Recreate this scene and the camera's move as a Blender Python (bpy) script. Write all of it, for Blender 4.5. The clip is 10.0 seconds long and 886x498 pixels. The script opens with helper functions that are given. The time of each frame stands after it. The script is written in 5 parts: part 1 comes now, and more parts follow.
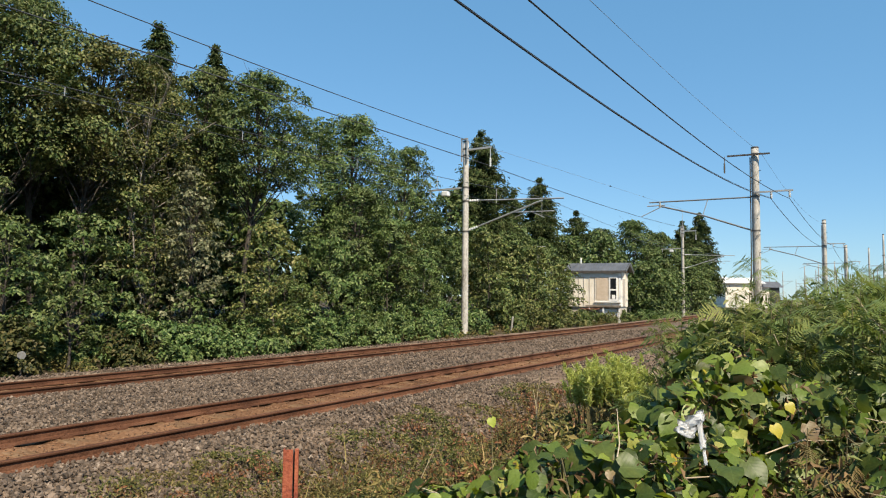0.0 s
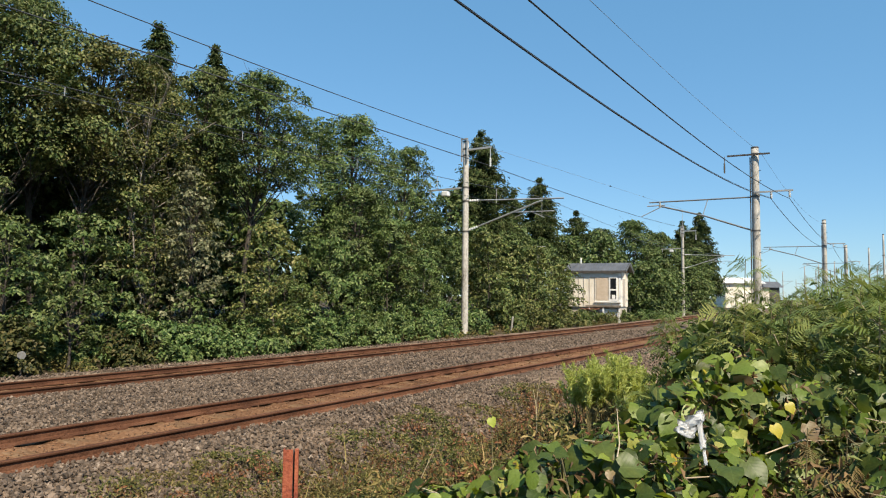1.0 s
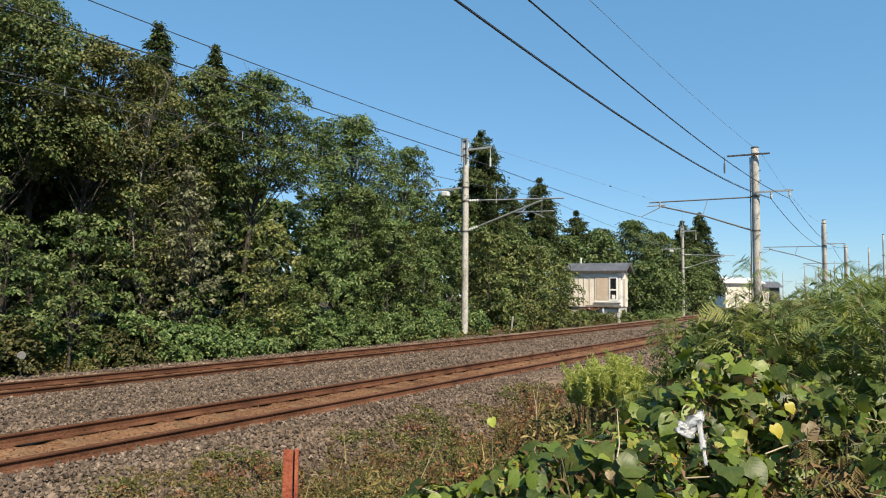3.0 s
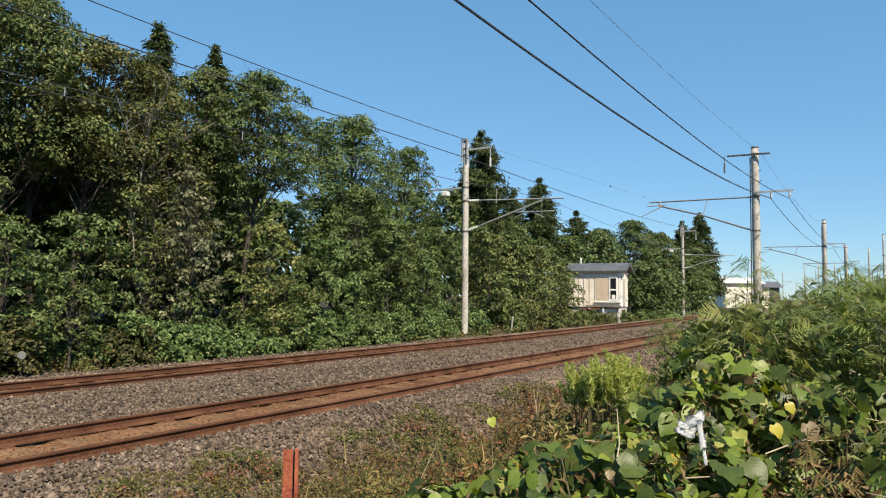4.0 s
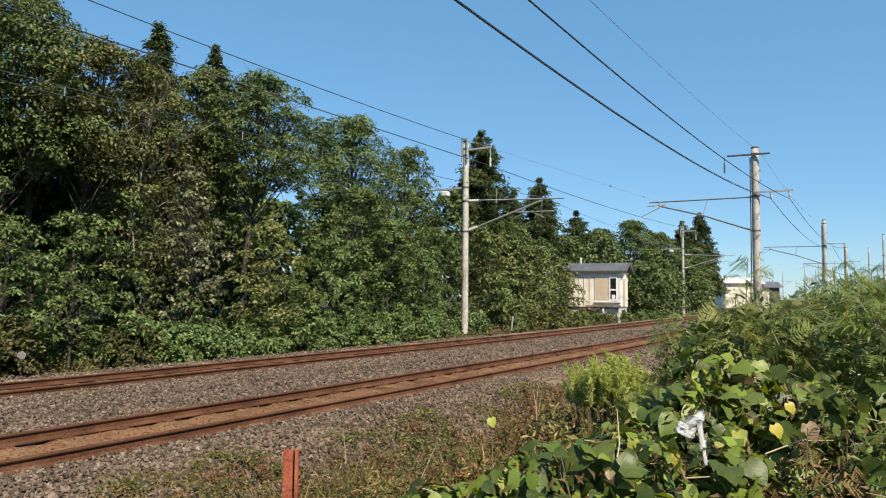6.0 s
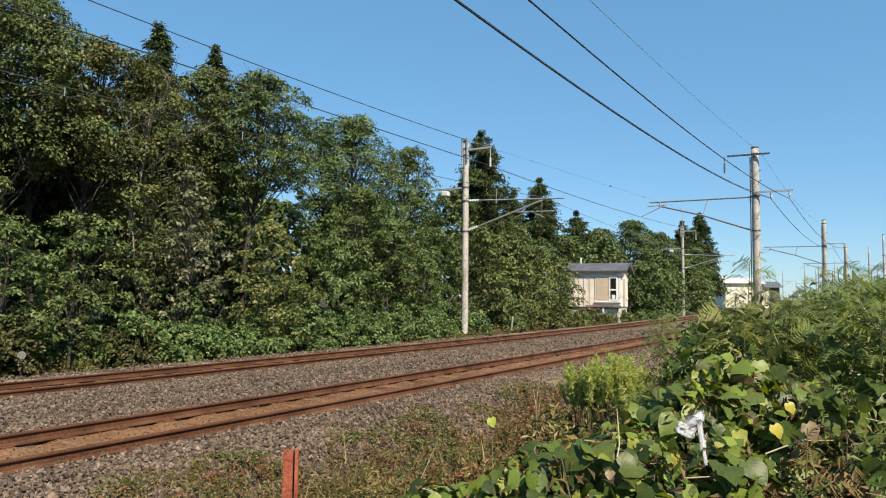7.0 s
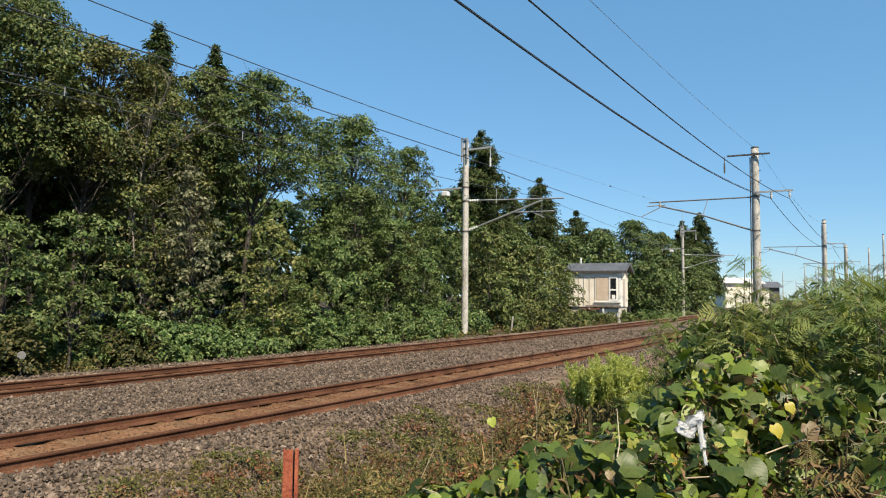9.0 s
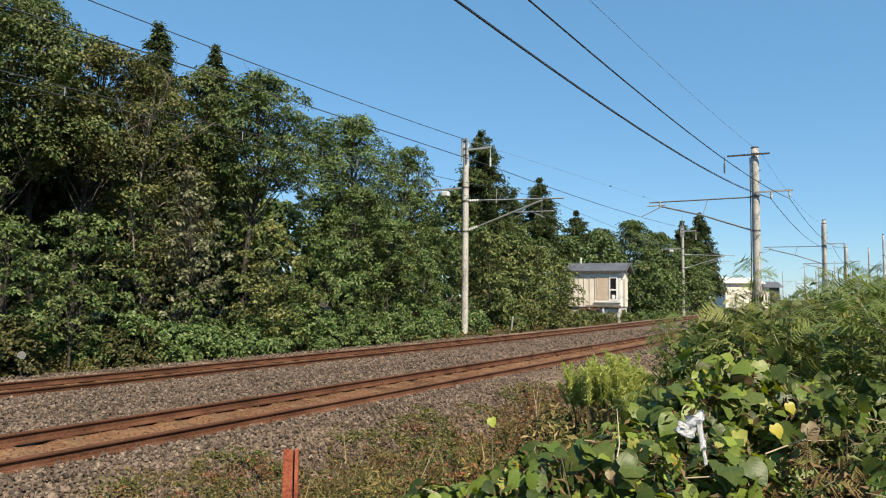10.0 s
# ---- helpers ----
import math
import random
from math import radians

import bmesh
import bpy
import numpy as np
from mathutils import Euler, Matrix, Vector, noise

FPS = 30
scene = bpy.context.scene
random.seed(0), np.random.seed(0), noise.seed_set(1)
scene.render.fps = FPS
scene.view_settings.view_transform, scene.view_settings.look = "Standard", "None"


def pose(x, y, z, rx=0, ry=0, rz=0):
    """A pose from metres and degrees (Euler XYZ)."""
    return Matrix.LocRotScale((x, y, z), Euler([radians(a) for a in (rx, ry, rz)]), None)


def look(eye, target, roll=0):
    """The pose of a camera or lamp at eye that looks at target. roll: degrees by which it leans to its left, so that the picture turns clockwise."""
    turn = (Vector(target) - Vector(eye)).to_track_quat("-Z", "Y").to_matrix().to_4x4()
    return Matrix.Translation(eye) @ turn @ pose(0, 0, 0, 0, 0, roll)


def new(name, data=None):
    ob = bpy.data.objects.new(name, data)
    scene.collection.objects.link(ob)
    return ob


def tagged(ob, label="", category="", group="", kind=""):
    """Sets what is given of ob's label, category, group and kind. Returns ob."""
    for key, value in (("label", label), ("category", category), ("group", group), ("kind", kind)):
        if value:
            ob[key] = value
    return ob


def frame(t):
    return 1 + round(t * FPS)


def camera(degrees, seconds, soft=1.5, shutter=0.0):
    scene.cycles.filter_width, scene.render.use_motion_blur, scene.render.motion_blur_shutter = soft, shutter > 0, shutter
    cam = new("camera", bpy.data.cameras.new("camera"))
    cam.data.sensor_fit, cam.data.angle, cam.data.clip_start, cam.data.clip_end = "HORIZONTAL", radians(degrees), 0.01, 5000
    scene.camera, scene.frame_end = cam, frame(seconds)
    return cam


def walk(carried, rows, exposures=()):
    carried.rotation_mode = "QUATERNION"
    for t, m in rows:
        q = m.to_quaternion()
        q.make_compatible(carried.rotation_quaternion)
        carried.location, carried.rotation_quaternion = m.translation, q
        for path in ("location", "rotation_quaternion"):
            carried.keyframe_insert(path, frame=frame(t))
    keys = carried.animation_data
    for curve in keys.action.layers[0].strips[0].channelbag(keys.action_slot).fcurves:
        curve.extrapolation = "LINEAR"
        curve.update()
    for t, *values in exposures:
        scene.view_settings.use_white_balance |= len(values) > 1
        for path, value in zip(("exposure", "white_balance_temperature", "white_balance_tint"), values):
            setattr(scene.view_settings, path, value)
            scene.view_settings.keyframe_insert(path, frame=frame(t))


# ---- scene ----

# ---- camera: it stands still beside the line ----
EYE = Vector((0.0, 0.0, 1.586))
YAW, PITCH, ROLL = radians(33.04), radians(3.84), 0.64
AIM = Vector((-math.sin(YAW) * math.cos(PITCH), math.cos(YAW) * math.cos(PITCH), math.sin(PITCH)))
cam = camera(65.0, 10.0, soft=1.1)
EXPOSURE = 0.70
walk(cam, [(0.0, look(EYE, EYE + AIM * 10, ROLL)), (10.0, look(EYE, EYE + AIM * 10, ROLL))],
     exposures=[(0.0, EXPOSURE), (10.0, EXPOSURE)])

# ---- light: clear autumn sky, sun over the near side of the line ----
SUN_EL, SUN_AZ = radians(46), radians(121)
world = bpy.data.worlds.new("clear_sky")
scene.world = world
world.use_nodes = True
wn = world.node_tree.nodes
sky = wn.new("ShaderNodeTexSky")
sky.sky_type, sky.sun_disc = "NISHITA", False
sky.sun_elevation, sky.sun_rotation = SUN_EL, SUN_AZ
sky.air_density, sky.dust_density, sky.ozone_density = 1.0, 0.0, 1.0
tint = wn.new("ShaderNodeMix")
tint.data_type, tint.blend_type = "RGBA", "MULTIPLY"
tint.inputs[0].default_value = 1.0
tint.inputs[7].default_value = (0.80, 0.92, 1.04, 1)
world.node_tree.links.new(sky.outputs[0], tint.inputs[6])
even = wn.new("ShaderNodeMix")
even.data_type = "RGBA"
even.inputs[0].default_value = 0.55
even.inputs[7].default_value = (0.84, 2.60, 4.45, 1)
world.node_tree.links.new(tint.outputs[2], even.inputs[6])
world.node_tree.links.new(even.outputs[2], wn["Background"].inputs[0])
wn["Background"].inputs[1].default_value = 0.0975
sun = new("sun", bpy.data.lights.new("sun", "SUN"))
sun.data.energy, sun.data.angle, sun.data.color = 5.0, radians(0.55), (1.0, 0.865, 0.67)
SUN_DIR = Vector((math.sin(SUN_AZ) * math.cos(SUN_EL), math.cos(SUN_AZ) * math.cos(SUN_EL), math.sin(SUN_EL)))
sun.matrix_world = look(SUN_DIR * 50, (0, 0, 0))


# ---- materials ----
ALBEDO = 0.83  # scales all ramp and patch colours, offsetting the raised exposure to deepen shade


def ramp(nt, stops):
    node = nt.nodes.new("ShaderNodeValToRGB")
    els = node.color_ramp.elements
    while len(els) < len(stops):
        els.new(0.5)
    for el, (p, c) in zip(els, stops):
        el.position, el.color = p, (*[v * ALBEDO for v in c], 1)
    return node


def surface(name, stops, scale=3.0, fine=40.0, rough=0.8, metal=0.0, bump=0.3, world_space=False, stretch=(1, 1, 1)):
    """Two scales of noise through a ramp of colours, with fine relief."""
    m = bpy.data.materials.new(name)
    m.use_nodes = True
    nt, bsdf = m.node_tree, m.node_tree.nodes["Principled BSDF"]
    link = nt.links.new
    if world_space:
        co = nt.nodes.new("ShaderNodeNewGeometry").outputs["Position"]
    else:
        co = nt.nodes.new("ShaderNodeTexCoord").outputs["Object"]
    mp = nt.nodes.new("ShaderNodeMapping")
    mp.inputs["Scale"].default_value = stretch
    link(co, mp.inputs[0])
    big, small = nt.nodes.new("ShaderNodeTexNoise"), nt.nodes.new("ShaderNodeTexNoise")
    big.inputs["Scale"].default_value, big.inputs["Detail"].default_value = scale, 4
    small.inputs["Scale"].default_value, small.inputs["Detail"].default_value = fine, 3
    link(mp.outputs[0], big.inputs["Vector"])
    link(mp.outputs[0], small.inputs["Vector"])
    mix = nt.nodes.new("ShaderNodeMix")
    mix.inputs[0].default_value = 0.45
    link(big.outputs[0], mix.inputs[2])
    link(small.outputs[0], mix.inputs[3])
    spread = nt.nodes.new("ShaderNodeMapRange")
    spread.inputs[1].default_value, spread.inputs[2].default_value = 0.3, 0.7
    link(mix.outputs[0], spread.inputs[0])
    info = nt.nodes.new("ShaderNodeObjectInfo")
    add = nt.nodes.new("ShaderNodeMath")
    add.operation = "MULTIPLY_ADD"
    add.inputs[1].default_value, add.inputs[2].default_value = 0.16, -0.08
    link(info.outputs["Random"], add.inputs[0])
    total = nt.nodes.new("ShaderNodeMath")
    link(spread.outputs[0], total.inputs[0])
    link(add.outputs[0], total.inputs[1])
    r = ramp(nt, stops)
    link(total.outputs[0], r.inputs[0])
    link(r.outputs[0], bsdf.inputs["Base Color"])
    bsdf.inputs["Roughness"].default_value, bsdf.inputs["Metallic"].default_value = rough, metal
    if bump:
        b = nt.nodes.new("ShaderNodeBump")
        b.inputs["Strength"].default_value, b.inputs["Distance"].default_value = bump, 0.02
        link(small.outputs[0], b.inputs["Height"])
        link(b.outputs[0], bsdf.inputs["Normal"])
    return m


def foliage(name, stops, patch=(0.5, 0.45, 0.3), patch_amount=0.35, scale=0.7, rough=0.5, through_light=0.14):
    """Leaves: a colour for each leaf, drifting patches, and light through the blade."""
    m = bpy.data.materials.new(name)
    m.use_nodes = True
    nt, bsdf = m.node_tree, m.node_tree.nodes["Principled BSDF"]
    link = nt.links.new
    geo = nt.nodes.new("ShaderNodeNewGeometry")
    r = ramp(nt, stops)
    link(geo.outputs["Random Per Island"], r.inputs[0])
    n = nt.nodes.new("ShaderNodeTexNoise")
    n.inputs["Scale"].default_value, n.inputs["Detail"].default_value = scale, 3
    link(geo.outputs["Position"], n.inputs["Vector"])
    spread = nt.nodes.new("ShaderNodeMapRange")
    spread.inputs[1].default_value, spread.inputs[2].default_value = 0.45, 0.72
    spread.inputs[4].default_value = patch_amount
    link(n.outputs[0], spread.inputs[0])
    mix = nt.nodes.new("ShaderNodeMix")
    mix.data_type = "RGBA"
    mix.inputs[7].default_value = (*[v * ALBEDO for v in patch], 1)
    link(spread.outputs[0], mix.inputs[0])
    link(r.outputs[0], mix.inputs[6])
    link(mix.outputs[2], bsdf.inputs["Base Color"])
    bsdf.inputs["Roughness"].default_value = rough
    bsdf.inputs["Specular IOR Level"].default_value = 0.2
    tr = nt.nodes.new("ShaderNodeBsdfTranslucent")
    hsv = nt.nodes.new("ShaderNodeHueSaturation")
    hsv.inputs["Hue"].default_value, hsv.inputs["Saturation"].default_value, hsv.inputs["Value"].default_value = 0.485, 1.15, 1.3
    link(mix.outputs[2], hsv.inputs["Color"])
    link(hsv.outputs[0], tr.inputs[0])
    ms = nt.nodes.new("ShaderNodeMixShader")
    ms.inputs[0].default_value = through_light
    link(bsdf.outputs[0], ms.inputs[1])
    link(tr.outputs[0], ms.inputs[2])
    link(ms.outputs[0], nt.nodes["Material Output"].inputs[0])
    return m


def greens(k=1.0, warm=0.0):
    """Four steps of leaf colour, from deep to pale; warm leans them to autumn."""
    base = [(0.0, (0.018, 0.038, 0.012)), (0.35, (0.046, 0.082, 0.022)), (0.7, (0.094, 0.135, 0.040)), (1.0, (0.165, 0.20, 0.082))]
    out = []
    for p, (a, b, c) in base:
        out.append((p, (min(1, (a * (1 + 1.1 * warm)) * k), b * k * (1 - 0.12 * warm), c * k * (1 - 0.1 * warm))))
    return out


M_DEEP = foliage("deep_green_leaves", greens(1.38, 0.03), (0.09, 0.10, 0.04), 0.3)
M_OLIVE = foliage("olive_leaves", greens(1.3, 0.1), (0.10, 0.095, 0.04), 0.35)
M_AUTUMN = foliage("turning_leaves", greens(1.3, 0.24), (0.13, 0.10, 0.05), 0.4)
M_FRESH = foliage("fresh_green_leaves", greens(1.62), (0.12, 0.13, 0.03), 0.3)
M_PALE = foliage("pale_greyish_leaves", [(0.0, (0.07, 0.08, 0.04)), (0.4, (0.14, 0.155, 0.08)), (0.8, (0.23, 0.235, 0.13)), (1.0, (0.33, 0.32, 0.20))], (0.13, 0.11, 0.06), 0.35)
M_LIME = foliage("yellow_green_leaves", greens(1.6, 0.25), (0.20, 0.20, 0.045), 0.4)
M_WARM = foliage("sunny_olive_leaves", greens(1.7, 0.14), (0.20, 0.15, 0.06), 0.45, scale=1.2)
M_CEDAR = foliage("cedar_needles", greens(0.9, 0.05), (0.06, 0.055, 0.025), 0.3, through_light=0.08, rough=0.65)
M_VINE = foliage("vine_leaves", greens(1.6, -0.02), (0.15, 0.12, 0.04), 0.3)
M_WEED = foliage("weed_leaves", greens(1.25, 0.35), (0.19, 0.095, 0.045), 0.6, scale=1.1)
M_DULL = foliage("dull_brownish_leaves", greens(0.7, 0.35), (0.09, 0.06, 0.035), 0.5)
M_GRASS = foliage("grass_blades", greens(1.5, 0.5), (0.28, 0.20, 0.09), 0.6, scale=1.5)
M_FEATHER = foliage("feathery_leaves", greens(2.3, 0.12), (0.22, 0.21, 0.07), 0.4, scale=2.0, through_light=0.35)
M_GOLDEN = foliage("yellowing_feathery_leaves", greens(3.0, 0.3), (0.34, 0.30, 0.09), 0.4, scale=2.0, through_light=0.35)
M_HERB = foliage("dark_herb_leaves", greens(1.85, 0.15), (0.19, 0.16, 0.055), 0.4, scale=2.0, through_light=0.22)
M_BARK = surface("grey_bark", [(0.2, (0.03, 0.025, 0.02)), (0.6, (0.075, 0.062, 0.05)), (0.9, (0.15, 0.13, 0.105))], 2, 30, 0.9, bump=0.6, stretch=(1, 1, 0.3))
M_PALE_BARK = surface("pale_bark", [(0.2, (0.16, 0.14, 0.11)), (0.8, (0.34, 0.31, 0.26))], 2, 30, 0.9, bump=0.5, stretch=(1, 1, 0.3))
M_STEM = surface("green_brown_stem", [(0.2, (0.09, 0.09, 0.03)), (0.8, (0.24, 0.19, 0.09))], 4, 60, 0.7, bump=0.2)
M_SOIL = surface("dry_soil", [(0.1, (0.035, 0.028, 0.018)), (0.5, (0.075, 0.06, 0.036)), (0.9, (0.14, 0.11, 0.07))], 0.4, 12, 0.95, bump=0.8, world_space=True)
M_BALLAST = surface("ballast_bed", [(0.1, (0.05, 0.034, 0.024)), (0.5, (0.165, 0.117, 0.082)), (0.9, (0.33, 0.245, 0.18))], 1.5, 28, 0.95, bump=1.0, world_space=True)
M_RUST_BED = surface("rusty_ballast_bed", [(0.1, (0.07, 0.032, 0.016)), (0.5, (0.18, 0.090, 0.045)), (0.9, (0.30, 0.165, 0.088))], 1.2, 24, 0.95, bump=1.0, world_space=True)
M_RAIL = surface("rusted_rail_steel", [(0.1, (0.055, 0.025, 0.015)), (0.5, (0.135, 0.062, 0.036)), (0.9, (0.21, 0.105, 0.062))], 2, 60, 0.75, metal=0.15, bump=0.3, world_space=True)
M_HEAD = surface("dark_rail_head_side", [(0.1, (0.05, 0.024, 0.014)), (0.9, (0.12, 0.056, 0.032))], 2, 60, 0.65, metal=0.0, bump=0.1, world_space=True)
M_SLEEPER = surface("weathered_sleeper", [(0.1, (0.10, 0.055, 0.03)), (0.5, (0.20, 0.115, 0.06)), (0.9, (0.30, 0.19, 0.11))], 3, 30, 0.9, bump=0.5, stretch=(0.3, 1, 1))
M_CONCRETE = surface("weathered_concrete", [(0.05, (0.12, 0.11, 0.09)), (0.35, (0.30, 0.285, 0.255)), (0.6, (0.47, 0.45, 0.41)), (0.95, (0.64, 0.62, 0.57))], 1.6, 22, 0.9, bump=0.35, stretch=(1, 1, 0.35))
M_GALV = surface("galvanised_steel", [(0.1, (0.34, 0.34, 0.33)), (0.9, (0.58, 0.58, 0.56))], 3, 40, 0.5, metal=0.4, bump=0.1)
M_MID_STEEL = surface("dull_grey_steel", [(0.1, (0.13, 0.13, 0.13)), (0.9, (0.24, 0.24, 0.235))], 3, 40, 0.6, metal=0.2, bump=0.1)
M_DARK_STEEL = surface("dark_band_steel", [(0.1, (0.06, 0.055, 0.05)), (0.9, (0.14, 0.13, 0.12))], 3, 40, 0.6, metal=0.3, bump=0.1)
M_WIRE = surface("dark_wire", [(0.1, (0.035, 0.04, 0.045)), (0.9, (0.07, 0.075, 0.08))], 3, 40, 0.5, metal=0.2, bump=0)
M_PALE_WIRE = surface("pale_wire", [(0.1, (0.20, 0.25, 0.29)), (0.9, (0.28, 0.33, 0.37))], 3, 40, 0.5, metal=0.2, bump=0)
M_PORCELAIN = surface("white_porcelain", [(0.1, (0.74, 0.74, 0.72)), (0.9, (0.84, 0.84, 0.82))], 3, 20, 0.25, bump=0)


for mat in (M_HEAD, M_RAIL, M_BALLAST, M_RUST_BED, M_SOIL, M_SLEEPER):
    mat.node_tree.nodes["Principled BSDF"].inputs["Specular IOR Level"].default_value = 0.12


# ---- helpers for meshes ----
def part(name, bm, material, parent=None, label="", smooth=False):
    """Links a bmesh as one mesh object, under a thing or under a part."""
    me = bpy.data.meshes.new(name)
    bm.to_mesh(me)
    bm.free()
    if smooth:
        me.polygons.foreach_set("use_smooth", [True] * len(me.polygons))
    me.materials.append(material)
    ob = new(name, me)
    if parent:
        ob.parent = parent
    return tagged(ob, label)


def thing(name, x, y, z, label, category, group="", kind="", rz=0.0):
    ob = new(name)
    ob.empty_display_size = 0.2
    ob.matrix_world = pose(x, y, z, 0, 0, rz)
    return tagged(ob, label, category, group, kind)


def raw_mesh(name, verts, tris, material, smooth=False, uv=None):
    """A mesh from numpy arrays of corners and triangles."""
    me = bpy.data.meshes.new(name)
    nv, nf = len(verts), len(tris)
    me.vertices.add(nv)
    me.vertices.foreach_set("co", np.asarray(verts, np.float32).ravel())
    me.loops.add(nf * 3)
    me.loops.foreach_set("vertex_index", np.asarray(tris, np.int32).ravel())
    me.polygons.add(nf)
    me.polygons.foreach_set("loop_start", np.arange(0, nf * 3, 3, dtype=np.int32))
    me.polygons.foreach_set("use_smooth", np.full(nf, smooth))
    me.update(calc_edges=True)
    if uv is not None:
        layer = me.uv_layers.new(name="blade")
        layer.data.foreach_set("uv", np.asarray(uv, np.float32)[np.asarray(tris).ravel()].ravel())
    me.materials.append(material)
    return me


def mesh_part(name, me, parent, label=""):
    ob = new(name, me)
    ob.parent = parent
    return tagged(ob, label)


def box(bm, x0, y0, z0, x1, y1, z1, bevel=0.0, m=None):
    g = bmesh.ops.create_cube(bm, size=1.0)
    bmesh.ops.scale(bm, vec=(x1 - x0, y1 - y0, z1 - z0), verts=g["verts"])
    bmesh.ops.translate(bm, vec=((x0 + x1) / 2, (y0 + y1) / 2, (z0 + z1) / 2), verts=g["verts"])
    if bevel:
        es = list({e for v in g["verts"] for e in v.link_edges})
        r = bmesh.ops.bevel(bm, geom=es, offset=bevel, segments=2, affect="EDGES", profile=0.5)
    if m is not None:
        bmesh.ops.transform(bm, matrix=m, verts=bm.verts)


def box_bm(*a, **k):
    bm = bmesh.new()
    box(bm, *a, **k)
    return bm


def rod(bm, a, b, r0, r1=None, sides=10):
    """A tapered round bar from a to b."""
    a, b = Vector(a), Vector(b)
    r1 = r0 if r1 is None else r1
    g = bmesh.ops.create_cone(bm, cap_ends=True, segments=sides, radius1=r0, radius2=r1, depth=(b - a).length)
    m = Matrix.Translation((a + b) / 2) @ (b - a).to_track_quat("Z", "Y").to_matrix().to_4x4()
    bmesh.ops.transform(bm, matrix=m, verts=g["verts"])


def rod_bm(*a, **k):
    bm = bmesh.new()
    rod(bm, *a, **k)
    return bm


def tube(store, pts, radii, sides=6):
    """Adds a bent tapered tube to store = [verts, tris]."""
    verts, tris = store
    n0 = len(verts)
    pts = [Vector(p) for p in pts]
    for i, p in enumerate(pts):
        d = (pts[min(i + 1, len(pts) - 1)] - pts[max(i - 1, 0)]).normalized()
        u = d.cross(Vector((0.31, 0.95, 0.05))).normalized()
        v = d.cross(u)
        for k in range(sides):
            a = 2 * math.pi * k / sides
            verts.append(tuple(p + (u * math.cos(a) + v * math.sin(a)) * radii[i]))
    for i in range(len(pts) - 1):
        for k in range(sides):
            a, b = n0 + i * sides + k, n0 + i * sides + (k + 1) % sides
            tris += [(a, b, b + sides), (a, b + sides, a + sides)]


def unit(v):
    return v / np.maximum(np.linalg.norm(v, axis=1, keepdims=True), 1e-6)


def leaf_arrays(rng, pos, nrm, size, aspect=0.6, droop=0.25, tip=None):
    """Folded leaf blades: two triangles each, about pos, facing nrm."""
    n = len(pos)
    nrm = unit(nrm)
    t = rng.normal(size=(n, 3)) if tip is None else tip
    t = unit(t - nrm * np.sum(t * nrm, axis=1, keepdims=True))
    b = np.cross(nrm, t)
    s = size[:, None]
    base = pos - t * s * 0.5
    end = pos + t * s * 0.5 - nrm * s * droop * 0.5
    mid = pos - t * s * 0.08
    left = mid + b * s * aspect * 0.5 + nrm * s * 0.08
    right = mid - b * s * aspect * 0.5 + nrm * s * 0.08
    verts = np.stack([base, right, end, left], axis=1).reshape(-1, 3)
    k = np.arange(n)[:, None] * 4
    tris = np.concatenate([k + np.array([[0, 1, 2]]), k + np.array([[0, 2, 3]])], axis=1).reshape(-1, 3)
    return verts, tris


# ---- the line: a curve that bends gently away to the left ----
def bend(y):
    y = np.asarray(y, float)
    c = np.clip(y, 0, 60)
    return -0.0006 * c * c - 0.072 * (np.maximum(y, 60) - 60)


NEAR_X, FAR_X, FAR_DROP = -6.89, -12.27, -0.147


def strip(profile, ys, material, name, jitter=0.0):
    """A sheet that follows the line: profile = rows of (offset, height)."""
    rng = np.random.default_rng(3)
    u = np.array([p[0] for p in profile], float)
    z = np.array([p[1] for p in profile], float)
    Y, U = np.meshgrid(np.array(ys, float), u, indexing="ij")
    X = U + bend(Y)
    Z = np.tile(z, (len(ys), 1)) + rng.normal(size=Y.shape) * jitter
    nu, ny = len(u), len(ys)
    verts = np.stack([X, Y, Z], axis=2).reshape(-1, 3)
    i, j = np.meshgrid(np.arange(ny - 1), np.arange(nu - 1), indexing="ij")
    a = (i * nu + j).ravel()
    tris = np.concatenate([np.stack([a, a + 1, a + nu + 1], 1), np.stack([a, a + nu + 1, a + nu], 1)])
    return new(name, raw_mesh(name, verts, tris, material, smooth=True))


GROUND = [(-2500, 0), (-400, 0), (-80, 0.8), (-40, 0.7), (-24, 0.35), (-18, 0.0), (-15, -0.2), (-14, -0.34), (-13, -0.6), (-6, -0.6), (-5, -0.45), (-4.4, -0.40), (-3.2, -0.38), (-2.2, -0.3), (-1.2, -0.06), (0, 0), (3, 0), (12, 0), (80, 0), (400, 0), (2500, 0)]
BED = [(-14.25, -0.42), (-14.0, -0.22), (-13.55, -0.005), (-13.15, -0.01), (-12.96, -0.09), (-12.88, -0.22), (-11.66, -0.22), (-11.58, -0.10), (-11.40, -0.075), (-11.0, -0.04), (-10.4, -0.01), (-9.6, 0.02), (-8.4, 0.05), (-7.75, 0.06), (-7.58, 0.05), (-7.5, -0.08), (-6.28, -0.08), (-6.2, 0.05), (-6.05, 0.055), (-5.75, 0.04), (-5.4, -0.05), (-5.0, -0.22), (-4.5, -0.46)]


def height_of(profile, u):
    return np.interp(u, [p[0] for p in profile], [p[1] for p in profile])


